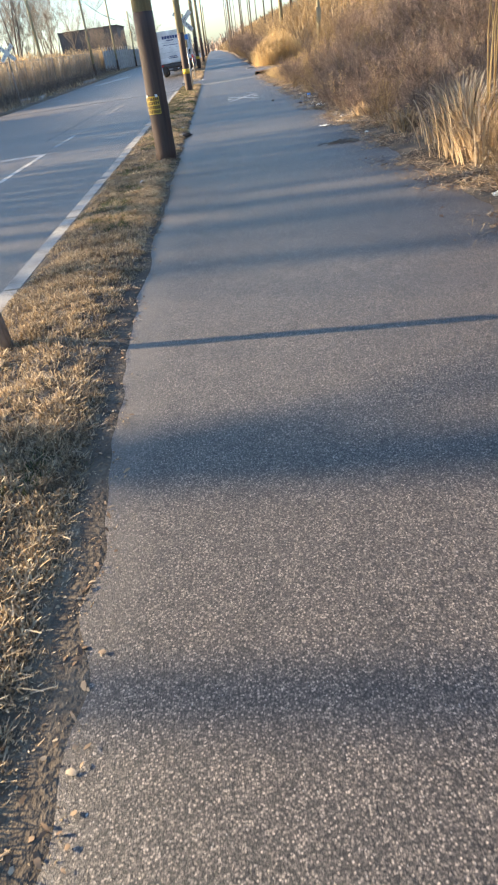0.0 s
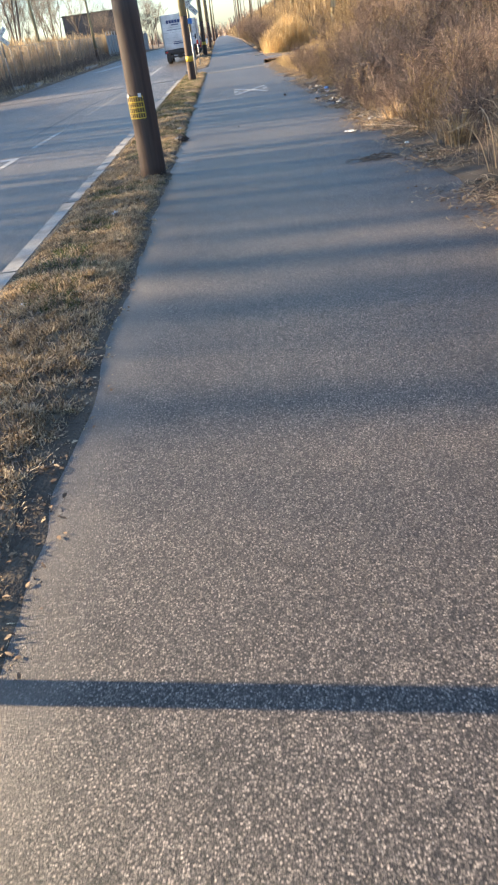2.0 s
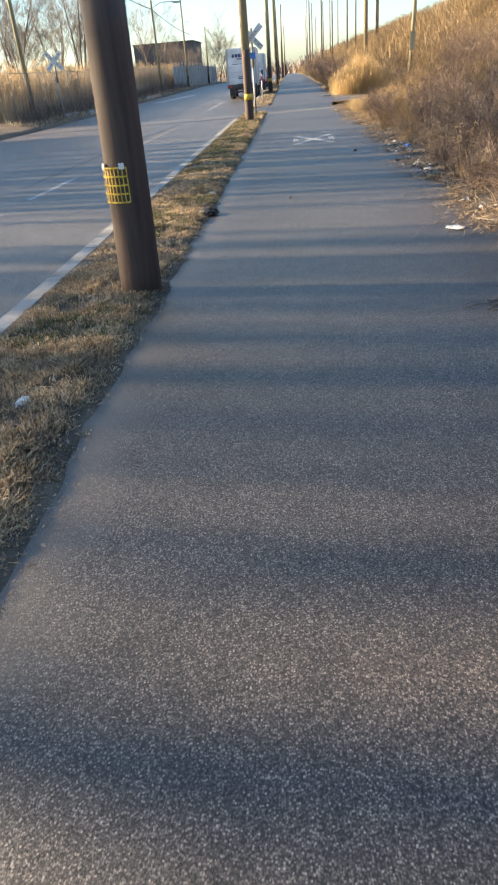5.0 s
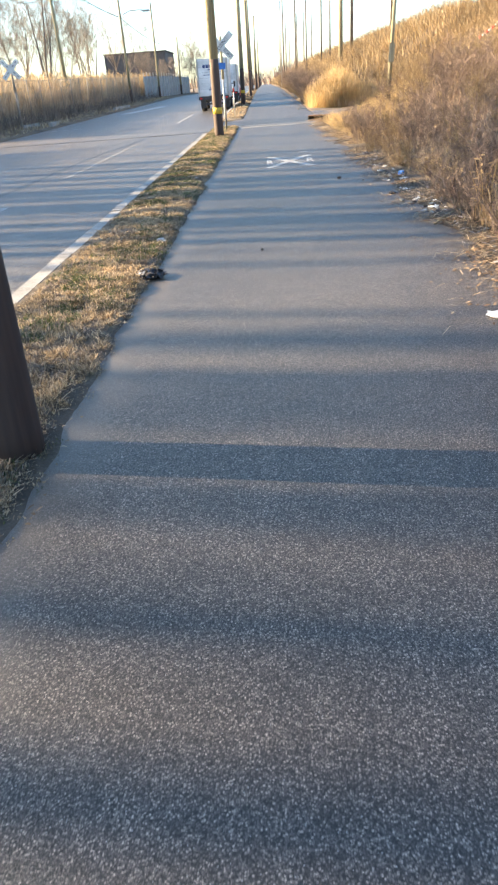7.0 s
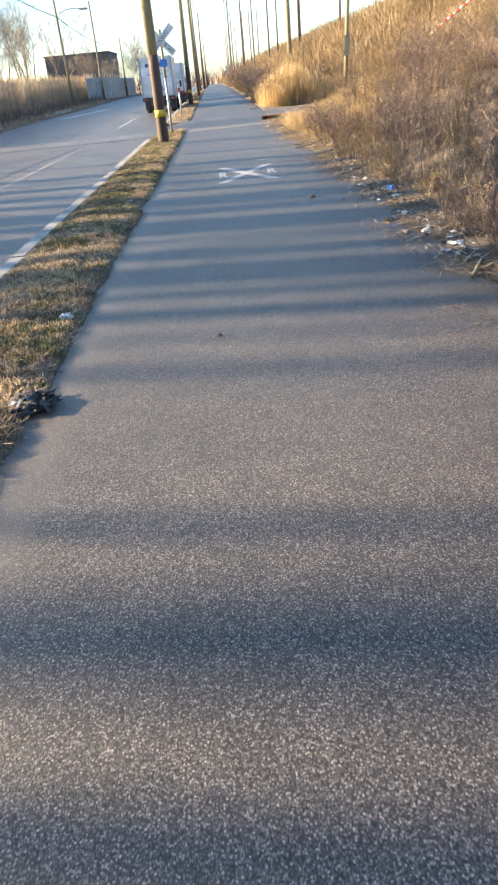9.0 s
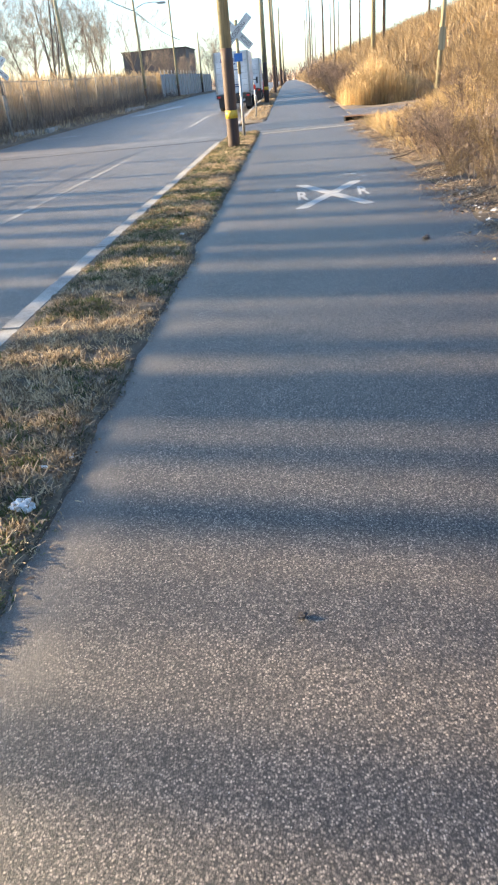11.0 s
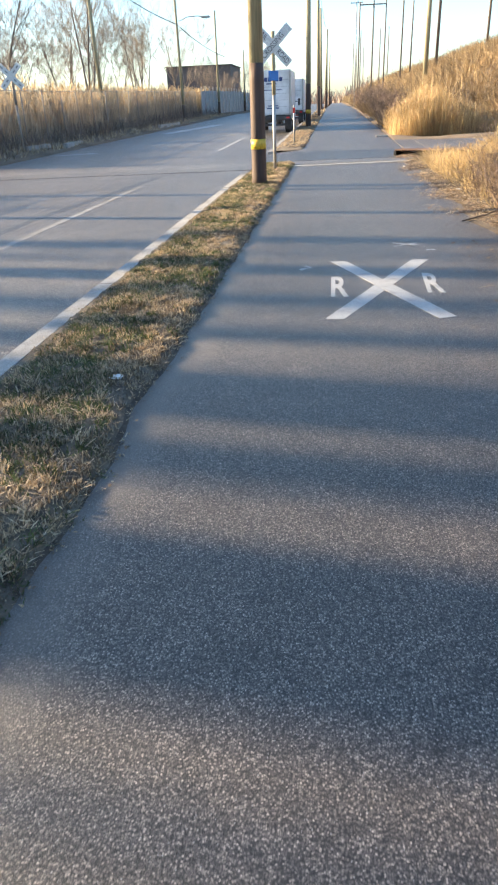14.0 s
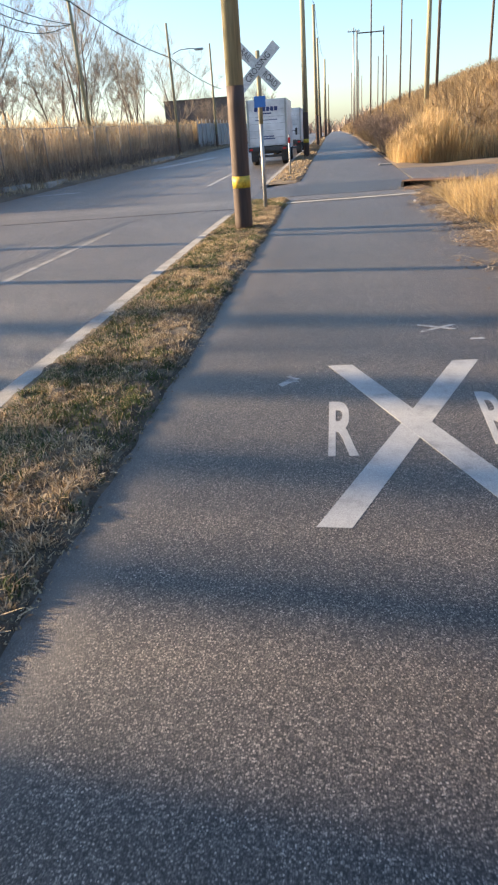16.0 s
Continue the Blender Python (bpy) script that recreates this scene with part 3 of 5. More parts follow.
def cross_strip(name, x0, x1, y0, slope, width, lift, mat, label):
    xs = spaced(x0, x1, 0.4)
    vs, fs = [], []
    for x in xs:
        zr = -0.1 if x < ROAD_R else (0.0 if x > PATH_L - 0.1 else -0.1 * (PATH_L - 0.1 - x) / (PATH_L - 0.1 - ROAD_R))
        for k in (0, 1):
            y = y0 + slope * x + k * width
            vs.append((x, y + 0.03 * noise.noise((x * 2, k, 3)), grade(y) + zr + lift))
    for i in range(len(xs) - 1):
        fs.append((2 * i, 2 * i + 2, 2 * i + 3, 2 * i + 1))
    me = mesh_of(name, vs, fs, mat)
    ob = setting(name, me, label, "crossing")
    sol = ob.modifiers.new("depth", "SOLIDIFY")
    sol.thickness, sol.offset = 0.02, -1
    return ob


cross_strip("crossing_edge", -0.9, 2.74, 41.15, 0.2, 0.36, 0.012, M_KERB, "pale concrete edge strip across the path")
cross_strip("crossing_slab", -11.9, 2.74, 41.75, 0.12, 1.2, 0.008, M_ROAD, "old concrete panel in the rail crossing")
cross_strip("crossing_patch", -2.1, 2.74, 43.1, 0.1, 3.6, 0.006, M_PATCH, "dark asphalt patch past the rail crossing")

cross_strip("crossing_band", -11.9, -2.2, 42.9, 0.12, 1.5, 0.005, M_PALE, "pale tan asphalt band across the road at the crossing")

# side slab with a broken-off edge over a hollow blackened as shade, leading away from the path
ss = thing("side_slab", pose(0, 0, 0), "old raised asphalt slab with a broken edge, its shade in black", "pavement", "", "structure")
bm = bmesh.new()
for i in range(9):
    x0 = 2.78 + i * 0.8
    front = 44.6 - 0.5 * (min(x0, 3.8) - 2.3)
    box_bm(x0, x0 + 0.799, front + random.uniform(-0.04, 0.04), 52.3 - 0.25 * i, -0.3, grade(47) + 0.035 + 0.006 * (i % 2), 0.0, bm)
part("slab", bm, M_ROAD, ss)
lip = pose(2.3, 44.05, 0, 0, 0, -26)
part("plate", box_bm(0.0, 1.75, -0.2, 0.5, 0.16, 0.19, 0.006), M_RUST, ss, "worn steel plate over a dark hollow", False, lip)
# back and cheek are black: the hollow's shade put into their colour
part("back", box_bm(0.0, 1.75, 0.36, 0.46, -0.2, 0.155), M_BLACK, ss, "", False, lip)
part("cheek", box_bm(-0.02, 0.05, -0.18, 0.355, -0.2, 0.155), M_BLACK, ss, "", False, lip)
part("lip", box_bm(2.25, 2.9, 43.0, 43.7, -0.2, 0.02, 0.008), M_RUST, ss)
bm = box_bm(2.2, 2.75, 54.4, 54.75, -0.1, grade(55) + 0.06, 0.02)
tagged(part("kerb_stub", bm, M_KERB), "short pale concrete kerb by the reeds", "kerb", "", "structure")

def tubes_bm(pts, r, sides=8):
    """A bent round bar through a few points."""
    bm = bmesh.new()
    me = tubes("bar", [[(Vector(p), r) for p in pts]], M_CABLE, sides)
    bm.from_mesh(me)
    bpy.data.meshes.remove(me)
    return bm


# ---- utility poles ----


def pole(name, x, y, r, height, dark_to, band, label, group, lean=(0, 0)):
    z = grade(y)
    root = thing(name, pose(x, y, z + 0.02, lean[0], lean[1], 0), label, "utility pole", group)
    rr = lambda h: r * (1 - 0.35 * h / height)
    bm = lathe_bm([(rr(a) * (1 + 0.02 * noise.noise((x, y, a * 2))), a) for a in spaced(-0.15, dark_to, 0.3)])
    part("butt", bm, M_CREO, root, "dark creosoted lower pole", True)
    bm = tube_bm(rr(dark_to) - 0.002, rr(height), dark_to, height, 20)
    part("shaft", bm, M_WOOD, root, "weathered greenish-tan upper pole", True)
    if band:
        bm = bmesh.new()
        tube_bm(rr(band[0]) + 0.004, rr(band[1]) + 0.004, band[0], band[1], 20, bm)
        part("marker_band", bm, M_YELLOW, root, "yellow marker band", True)
    return root


def reflector_tag(x, y, r, z0, z1, yaw):
    """A curved yellow reflective tag with a dark grid of lines, nailed on a pole."""
    root = thing("pole_tag", pose(x, y, 0, 0, 0, yaw), "yellow reflective tag with dark grid on the pole", "tag")
    lo, hi = -1.25, 0.3

    def strip(name, a0, a1, h0, h1, out, mat):
        n = max(1, int((a1 - a0) / 0.2))
        vs, fs = [], []
        for k in range(n + 1):
            a = a0 + (a1 - a0) * k / n
            for s, h in ((out, h0), (out, h1), (0.0, h1), (0.0, h0)):
                vs.append(((r + s) * math.sin(a), -(r + s) * math.cos(a), h))
        for k in range(n):
            for q in range(4):
                fs.append((4 * k + q, 4 * k + 4 + q, 4 * k + 4 + (q + 1) % 4, 4 * k + (q + 1) % 4))
        child(name, mesh_of(name, vs, fs, mat), root)

    for i in range(5):
        h = z0 + (z1 - z0) * i / 4
        strip("band", lo, hi, h - 0.006, h + 0.006, 0.006, M_YELLOW)
    for i in range(9):
        a = lo + (hi - lo) * i / 8
        strip("bar", a - 0.022, a + 0.022, z0, z1, 0.0045, M_YELLOW)
    for a in (-0.95, 0.1):
        strip("torn_corner", a - 0.12, a + 0.12, z1 - 0.01, z1 + 0.035, 0.008, M_PAPER)
    return root


pole("utility_pole", -1.06, 13.06, 0.175, 11.5, 2.25, None, "thick dark creosoted utility pole in the verge", "poles along the verge", lean=(0, 0.6))
reflector_tag(-1.06, 13.06, 0.172, 0.79, 1.05, 0)
pole("utility_pole", -1.33, 36.15, 0.165, 11.5, 2.4, (0.75, 0.95), "utility pole with dark base and yellow band beside the crossing", "poles along the verge")
pole("utility_pole", -1.3, 66.2, 0.165, 11.5, 2.4, (0.8, 1.0), "utility pole with dark base standing past the crossing", "poles along the verge")
for yy, xx in ((88.0, -1.15), (112.0, -1.35), (138.0, -1.2), (165.0, -1.3), (200.0, -1.2), (240.0, -1.3)):
    pole("utility_pole", xx, yy, 0.16, 10.5, 2.4, None, "utility pole far along the verge", "poles along the verge", lean=(random.uniform(-1, 1), random.uniform(-1, 1)))

for xx, yy, hh, ln in ((-14.0, 34.0, 8.5, (0, 0)), (-14.2, 37.4, 8.5, (0, 0)), (-14.2, 49.0, 10.0, (0.5, -1.0)), (-14.65, 68.0, 11.0, (0.5, -1.2)), (-13.4, 88.0, 10.2, (0, -0.8)), (-13.2, 108.0, 10.5, (0, 0)), (-13.0, 132.0, 8.0, (0, 0))):
    pole("utility_pole", xx, yy, 0.14, hh, 1.4, None, "slim weathered utility pole beside the reeds", "poles along the far side", lean=ln)


def cable(name, pts, r, label, sag=0.0):
    chain = []
    for (a, b) in zip(pts, pts[1:]):
        a, b = Vector(a), Vector(b)
        n = 12
        for i in range(n + (b is pts[-1])):
            u = i / n
            chain.append((a.lerp(b, u) - Vector((0, 0, sag * 4 * u * (1 - u))), r))
    chain.append((Vector(pts[-1]), r))
    return tagged(new(name, tubes(name, [chain], M_CABLE, 5)), label, "cable")


cable("overhead_cable", [(-14.5, 49, 9.7), (-14.75, 68, 9.35), (-13.5, 88, 8.1), (-12.6, 110, 6.7)], 0.035, "black overhead cable sagging between poles", 0.3)
cable("overhead_cable", [(-1.3, 66, 10.6), (-1.15, 88, 10.9), (-1.3, 112, 11.0), (-1.2, 138, 11.5)], 0.02, "thin overhead wire along the verge poles", 0.5)

for sag, off in ((0.55, 0.0), (0.95, 0.05), (1.4, 0.1)):
    cable("overhead_cable", [(-14.3 - off, 30, 8.3), (-14.5 - off, 49, 8.5), (-14.85 - off, 68, 8.25)], 0.022, "black overhead cable sagging beside the far poles", sag)

lamp = thing("street_lamp", pose(-13.25, 88.0, 8.3), "grey street lamp on a long curved arm", "lamp")
part("arm", tubes_bm([(0, 0, 0), (0.7, -0.05, 0.28), (1.6, -0.1, 0.32), (2.1, -0.1, 0.25)], 0.035), M_STEEL, lamp, "", True)
part("head", box_bm(1.95, 2.75, -0.22, 0.05, 0.12, 0.3, 0.06), M_STEEL, lamp, "grey lamp head")

# ---- signs ----


def crossbuck(x, y, base, centre, length, width, post_r, yaw, label, lettered, box=True):
    root = thing("crossing_sign", pose(x, y, base, 0, 0, yaw), label, "road sign")
    top = centre - base
    bm = tube_bm(post_r, post_r, -0.1, top * 0.62, 12)
    part("post", bm, M_STEEL if lettered else M_FENCE, root, "grey steel post", True)
    bm = tube_bm(post_r * 1.15, post_r * 1.1, top * 0.62, top + 0.32, 12)
    part("upper_post", bm, M_WOOD if lettered else M_FENCE, root, "", True)
    for k, (ang, words) in enumerate(((-45, ("RAIL", "ROAD")), (45, ("CROSSING",)))):
        d = -post_r * 1.2 - 0.012 - 0.012 * k
        m = Matrix.Translation((0, d, top)) @ Matrix.Rotation(radians(-ang), 4, "Y")
        blade = part("blade", box_bm(-length / 2, length / 2, -0.004, 0.004, -width / 2, width / 2, 0.003), M_SIGN, root, "white crossbuck blade" if lettered else "weathered grey crossbuck blade", False, m)
        if lettered:
            for i, w in enumerate(words):
                off = 0.0 if len(words) == 1 else (-0.3 if i == 0 else 0.3) * length
                lettering("lettering", w, width * 0.86, M_BLACK, blade, pose(off, -0.0055, 0, 90), 0.82 if len(words) == 1 else 0.72, "black lettering")
        else:
            for i in range(5):
                if i == 2:
                    continue
                part("print", box_bm(-0.06, 0.06, -0.0062, -0.004, -width * 0.12, width * 0.12), M_PANEL, blade, "", False, pose((i - 2) * length * 0.19, 0, 0))
    if box:
        part("blue_plate", box_bm(-0.125, 0.125, -post_r - 0.03, -post_r - 0.004, top - 0.77, top - 0.55, 0.006), M_BLUE, root, "small blue plate")
    return root


crossbuck(-1.25, 39.6, 0.05, 2.94, 1.16, 0.21, 0.042, 2, "white railroad crossbuck sign on a slim steel post", True)
crossbuck(-13.0, 50.6, 0.25, 3.05, 1.22, 0.23, 0.05, 4, "weathered greyish crossbuck sign beside the reeds", False, False)

post = thing("sign_post", pose(-1.64, 4.37, 0.0, 0, -4.5, 0), "dark weathered round sign post in the grass verge", "post")
part("post", lathe_bm([(0.05, -0.15), (0.047, 0.6), (0.045, 2.4)], 10), M_BARK, post, "", True)
part("plate", box_bm(-0.2, 0.2, -0.06, -0.05, 1.85, 2.4, 0.008), M_SIGN, post)
mk = thing("marker_post", pose(-1.35, 51.0, grade(51)), "slim pale marker post at the kerb", "post")
part("post", tube_bm(0.035, 0.035, -0.1, 1.5, 10), M_STEEL, mk, "", True)
# added red plate, standing in for a vehicle light behind the post
part("red_plate", box_bm(-0.05, 0.05, -0.045, -0.036, 1.2, 1.4, 0.004), M_RED, mk, "small red plate added for a vehicle light beyond")

# ---- vehicles ----


def wheel(parent, x, y, r, w):
    bm = bmesh.new()
    tube_bm(r * 0.9, r, -w / 2, -w * 0.3, 24, bm)
    tube_bm(r, r, -w * 0.3, w * 0.3, 24, bm)
    tube_bm(r, r * 0.9, w * 0.3, w / 2, 24, bm)
    wh = part("wheel", bm, M_TYRE, parent, "black tyre", True, Matrix.Translation((x, y, r)) @ Matrix.Rotation(radians(90), 4, "Y"))
    part("rim", tube_bm(r * 0.55, r * 0.5, -w / 2 - 0.012, w / 2 + 0.012, 18), M_STEEL, wh, "steel rim", True)


def box_truck(x, y, w, length, top, printed, label):
    """A box truck whose rear faces down the street; x, y: middle of its rear."""
    root = thing("box_truck", pose(x, y, grade(y) - 0.1), label, "truck", "parked trucks")
    h = w / 2
    part("cargo_box", box_bm(-h, h, 0, length * 0.68, 0.98, top, 0.03), M_WHITE, root, "white cargo box")
    part("rear_door", box_bm(-h + 0.12, h - 0.12, -0.02, 0.0, 1.06, top - 0.16, 0.008), M_WHITE, root, "white roll-up rear door")
    for i in range(1, 6):
        z = 1.06 + (top - 1.22) * i / 6
        part("door_joint", box_bm(-h + 0.13, h - 0.13, -0.0235, -0.02, z - 0.005, z + 0.005), M_PANEL, root)
    part("door_frame", box_bm(-h, -h + 0.1, -0.035, 0.0, 1.0, top, 0.01), M_STEEL, root)
    part("door_frame", box_bm(h - 0.1, h, -0.035, 0.0, 1.0, top, 0.01), M_STEEL, root)
    part("header", box_bm(-h + 0.1, h - 0.1, -0.035, 0.0, top - 0.13, top, 0.01), M_WHITE, root)
    if printed:
        for k in range(6):
            part("logo_bar", box_bm(-0.085, 0.085, -0.028, -0.0236, -0.1, 0.1), M_BAR, root, "dark slanted logo shape", False, Matrix.Translation((-0.55 + 0.21 * k, 0, top - 0.46)) @ Matrix(((1, 0, 0.25, 0), (0, 1, 0, 0), (0, 0, 1, 0), (0, 0, 0, 1))))
        part("print", box_bm(-0.3, 0.25, -0.028, -0.0236, top - 0.7, top - 0.64), M_BAR, root)
        part("print", box_bm(-0.62, 0.55, -0.028, -0.0236, top - 1.0, top - 0.965), M_BAR, root)
        part("print", box_bm(-0.25, 0.35, -0.028, -0.0236, 1.42, 1.47), M_BAR, root)
        part("print", box_bm(-0.3, 0.4, -0.028, -0.0236, 1.3, 1.36), M_BAR, root)
    part("bumper", box_bm(-h, h, -0.18, -0.02, 0.72, 0.95, 0.02), M_DARK, root, "dark rear bumper step")
    part("chassis", box_bm(-0.45, 0.45, 0.0, length * 0.95, 0.6, 0.95, 0.02), M_DARK, root)
    part("underride_bar", box_bm(-h * 0.8, h * 0.8, -0.1, -0.02, 0.42, 0.54, 0.02), M_DARK, root)
    for s in (-1, 1):
        part("tail_light", box_bm(s * (h - 0.16) - 0.09, s * (h - 0.16) + 0.09, -0.2, -0.17, 0.78, 0.88, 0.01), M_RED, root, "red tail light")
        wheel(root, s * (h - 0.22), length * 0.22, 0.4, 0.34)
        wheel(root, s * (h - 0.18), length * 0.84, 0.4, 0.24)
        part("mud_flap", box_bm(s * (h - 0.22) - 0.18, s * (h - 0.22) + 0.18, length * 0.12, length * 0.12 + 0.015, 0.2, 0.75), M_DARK, root)
    part("cab", box_bm(-h * 0.92, h * 0.92, length * 0.70, length, 0.65, 2.15, 0.12), M_WHITE, root, "white cab")
    part("windscreen", box_bm(-h * 0.8, h * 0.8, length - 0.01, length + 0.012, 1.4, 2.0, 0.01), M_GLASS, root)
    for s in (-1, 1):
        mir = part("mirror_arm", box_bm(s * h * 0.92, s * (h + 0.22), length * 0.9, length * 0.9 + 0.03, 1.62, 1.66), M_DARK, root)
        part("mirror", box_bm(s * (h + 0.16) - 0.05, s * (h + 0.16) + 0.08, length * 0.9 - 0.03, length * 0.9 + 0.01, 1.4, 1.8, 0.02), M_DARK, mir)
    return root


box_truck(-3.2, 62.6, 2.1, 6.6, 3.22, True, "white box truck parked at the kerb, rear door closed")
box_truck(-3.0, 74.5, 2.1, 6.2, 2.95, False, "second white box truck parked ahead of the first")


def car(x, y, mat, label):
    root = thing("parked_car", pose(x, y, grade(y) - 0.1), label, "car")
    prof = [(0, 0.35), (0, 0.85), (0.35, 0.98), (0.9, 1.42), (2.4, 1.45), (3.1, 1.0), (4.1, 0.85), (4.25, 0.4)]
    bm = bmesh.new()
    n = len(prof)
    vs = [[bm.verts.new((s * (0.86 if z < 1.1 else 0.7), yy, z)) for yy, z in prof] for s in (-1, 1)]
    for i in range(n):
        j = (i + 1) % n
        bm.faces.new((vs[0][i], vs[0][j], vs[1][j], vs[1][i]))
    bm.faces.new(vs[0][::-1])
    bm.faces.new(vs[1])
    bmesh.ops.recalc_face_normals(bm, faces=bm.faces)
    bmesh.ops.bevel(bm, geom=list(bm.edges), offset=0.05, segments=2, affect="EDGES")
    part("body", bm, mat, root)
    part("rear_window", box_bm(-0.6, 0.6, -0.01, 0.01, 0, 0.5, 0.01), M_GLASS, root, "", False, pose(0, 0.55, 1.06, -52))
    for s in (-1, 1):
        part("tail_light", box_bm(s * 0.7 - 0.12, s * 0.7 + 0.12, -0.02, 0.03, 0.72, 0.9, 0.02), M_RED, root, "red tail light")
        for yy in (0.75, 3.4):
            wheel(root, s * 0.76, yy, 0.32, 0.22)
    return root


car(-2.9, 83.5, material("car_red", mottled([(0.3, (0.4, 0.04, 0.04)), (0.7, (0.5, 0.06, 0.05))], 2.0, 30.0, 0.3, 0.05, 0.001)), "red car parked beyond the trucks")
car(-3.0, 91.0, M_DARK, "dark car parked at the kerb")

# ---- far side: fence, reeds, building ----
FENCE_X = -14.1


def fence_run(y0, y1):
    root = thing("chain_fence", pose(0, 0, 0), "weathered chain fence with pale posts before reeds", "fence")
    bm = tube_bm(0.034, 0.034, -0.2, 2.3, 8)
    pm = bpy.data.meshes.new("post")
    bm.to_mesh(pm)
    bm.free()
    finish(pm, M_FENCE, True)
    ys = spaced(y0, y1, 2.6)
    for y in ys:
        child("post", pm, root, pose(FENCE_X, y, land(FENCE_X, y), random.uniform(-2, 2), random.uniform(-3, 3)))
    for hgt in (2.25, 0.15):
        ch = [(Vector((FENCE_X, y, land(FENCE_X, y) + hgt)), 0.018) for y in ys]
        child("rail", tubes("rail", [ch], M_FENCE, 6), root)
    wires = []
    for k in range(int((y1 - y0) / 0.16)):
        ya = y0 + 0.16 * k
        for za, zb in ((0.15, 2.25), (2.25, 0.15)):
            yb = min(ya + 2.1, y1)
            zb = za + (zb - za) * (yb - ya) / 2.1
            wires.append([(Vector((FENCE_X, ya, land(FENCE_X, ya) + za)), 0.004), (Vector((FENCE_X, yb, land(FENCE_X, yb) + zb)), 0.004)])
    child("mesh_wire", tubes("mesh_wire", wires, M_FENCE, 3), root)
    return root


# this first stretch is out of view, added together with the near reeds
fence_run(-6, 38.0)
fence_run(46.0, 98.0)


def reed_bed(name, count, spot, hmin, hmax, width, label, plume=0.35, mat=None, lean=0.12, swell=lambda x, y: 1.1):
    pts = []
    while len(pts) < count:
        p = spot()
        if p:
            pts.append((p[0], p[1], land(p[0], p[1]) - 0.05))
    pts = np.array(pts)
    h = rng.uniform(hmin, hmax, count) * np.array([swell(x, y) * (0.85 + 0.35 * noise.noise((x * 0.7, y * 0.45, 17)) + 0.2 * noise.noise((x * 2, y * 1.6, 18))) for x, y, _ in pts])
    ob = tagged(new(name, ribbons(name, pts, h, rng.uniform(0.6, 1.4, count) * width, lean, mat or M_REED, rng, 3, 0.25, 0.35)), label, "reeds", "", "stuff")
    k = int(count * plume)
    if k:
        pp = pts[:k].copy()
        pp[:, 2] += h[:k] * 0.9
        tagged(new(name + "_heads", ribbons(name + "_heads", pp, rng.uniform(0.25, 0.45, k), rng.uniform(1.6, 3.0, k) * width, 0.45, M_PLUME, rng, 2, 0.6, 0.3)), "feathery tan seed heads of the reeds", "reeds", "", "stuff")
    return ob


def left_bed():
    y = rng.uniform(45.5, 112)
    return (FENCE_X - 0.3 - 6.0 * rng.random() ** 1.3, y)


# unseen reeds, added tall and dense to keep the road in shade
def left_shade_bed():
    y = rng.uniform(-8, 37.5)
    gap = noise.noise((0.5, y * 0.35, 31))
    return (FENCE_X - 0.3 - abs(rng.normal(0, 1.8)), y) if gap < 0.3 else None


reed_bed("far_reeds", 25000, left_bed, 1.7, 2.7, 0.035, "tall dry reeds behind the far fence; near bed unseen, added for shade", 0.3, M_FAR)
reed_bed("far_reeds", 9000, left_shade_bed, 1.9, 3.0, 0.035, "tall dry reeds behind the far fence; near bed unseen, added for shade", 0.2, M_FAR)


def left_weeds():
    y = rng.uniform(44, 112)
    return (rng.uniform(FENCE_X - 0.5, ROAD_L - 0.25), y)


def left_brush():
    return (rng.normal(FENCE_X + 0.35, 0.35), rng.uniform(45.5, 110))


reed_bed("roadside_brush", 5000, left_brush, 0.25, 1.0, 0.025, "grey-brown tangled brush along the far fence", 0, M_BRUSH, 0.55)
reed_bed("roadside_weeds", 7000, left_weeds, 0.08, 0.35, 0.03, "low dry weeds along the far road edge", 0, M_GRASS, 0.5)

dep = thing("far_building", pose(-21.5, 142, 2.1), "dark flat-roofed building behind the reeds", "building")
part("wall", box_bm(-5.2, 5.2, 0, 12, -1.5, 5.2), M_WALL, dep)
part("roof", box_bm(-5.4, 5.4, -0.2, 12.2, 5.2, 5.35, 0.03), M_ROOF, dep)
wl = thing("sheet_fence", pose(0, 0, 0), "grey sheet-metal fence at the road's far side", "fence")
bm = box_bm(-0.03, 0.03, 0.02, 2.38, 0, 2.6)
pm = bpy.data.meshes.new("panel")
bm.to_mesh(pm)
bm.free()
finish(pm, M_PANEL)
for i in range(20):
    y = 99 + 2.4 * i
    child("panel", pm, wl, pose(-13.7 + 0.03 * i, y, land(-13.7, y) - 0.2))
    part("post", box_bm(-0.05, 0.05, -0.05, 0.05, -0.2, 2.8), M_STEEL, wl, "", False, pose(-13.64 + 0.03 * i, y, land(-13.7, y)))

# low concrete pieces on the far verge
for xx, yy, l, a in ((-12.7, 56.0, 3.4, 6), (-12.6, 78.0, 7.0, 0), (-13.2, 52.6, 2.4, -4)):
    b = box_bm(-0.12, 0.12, -l / 2, l / 2, -0.1, 0.16, 0.03)
    tagged(part("wheel_stop", b, M_SLAB, None, "", False, pose(xx, yy, land(xx, yy), 0, 0, a)), "weathered concrete bar lying on the far verge", "kerb")

# ---- bare trees ----


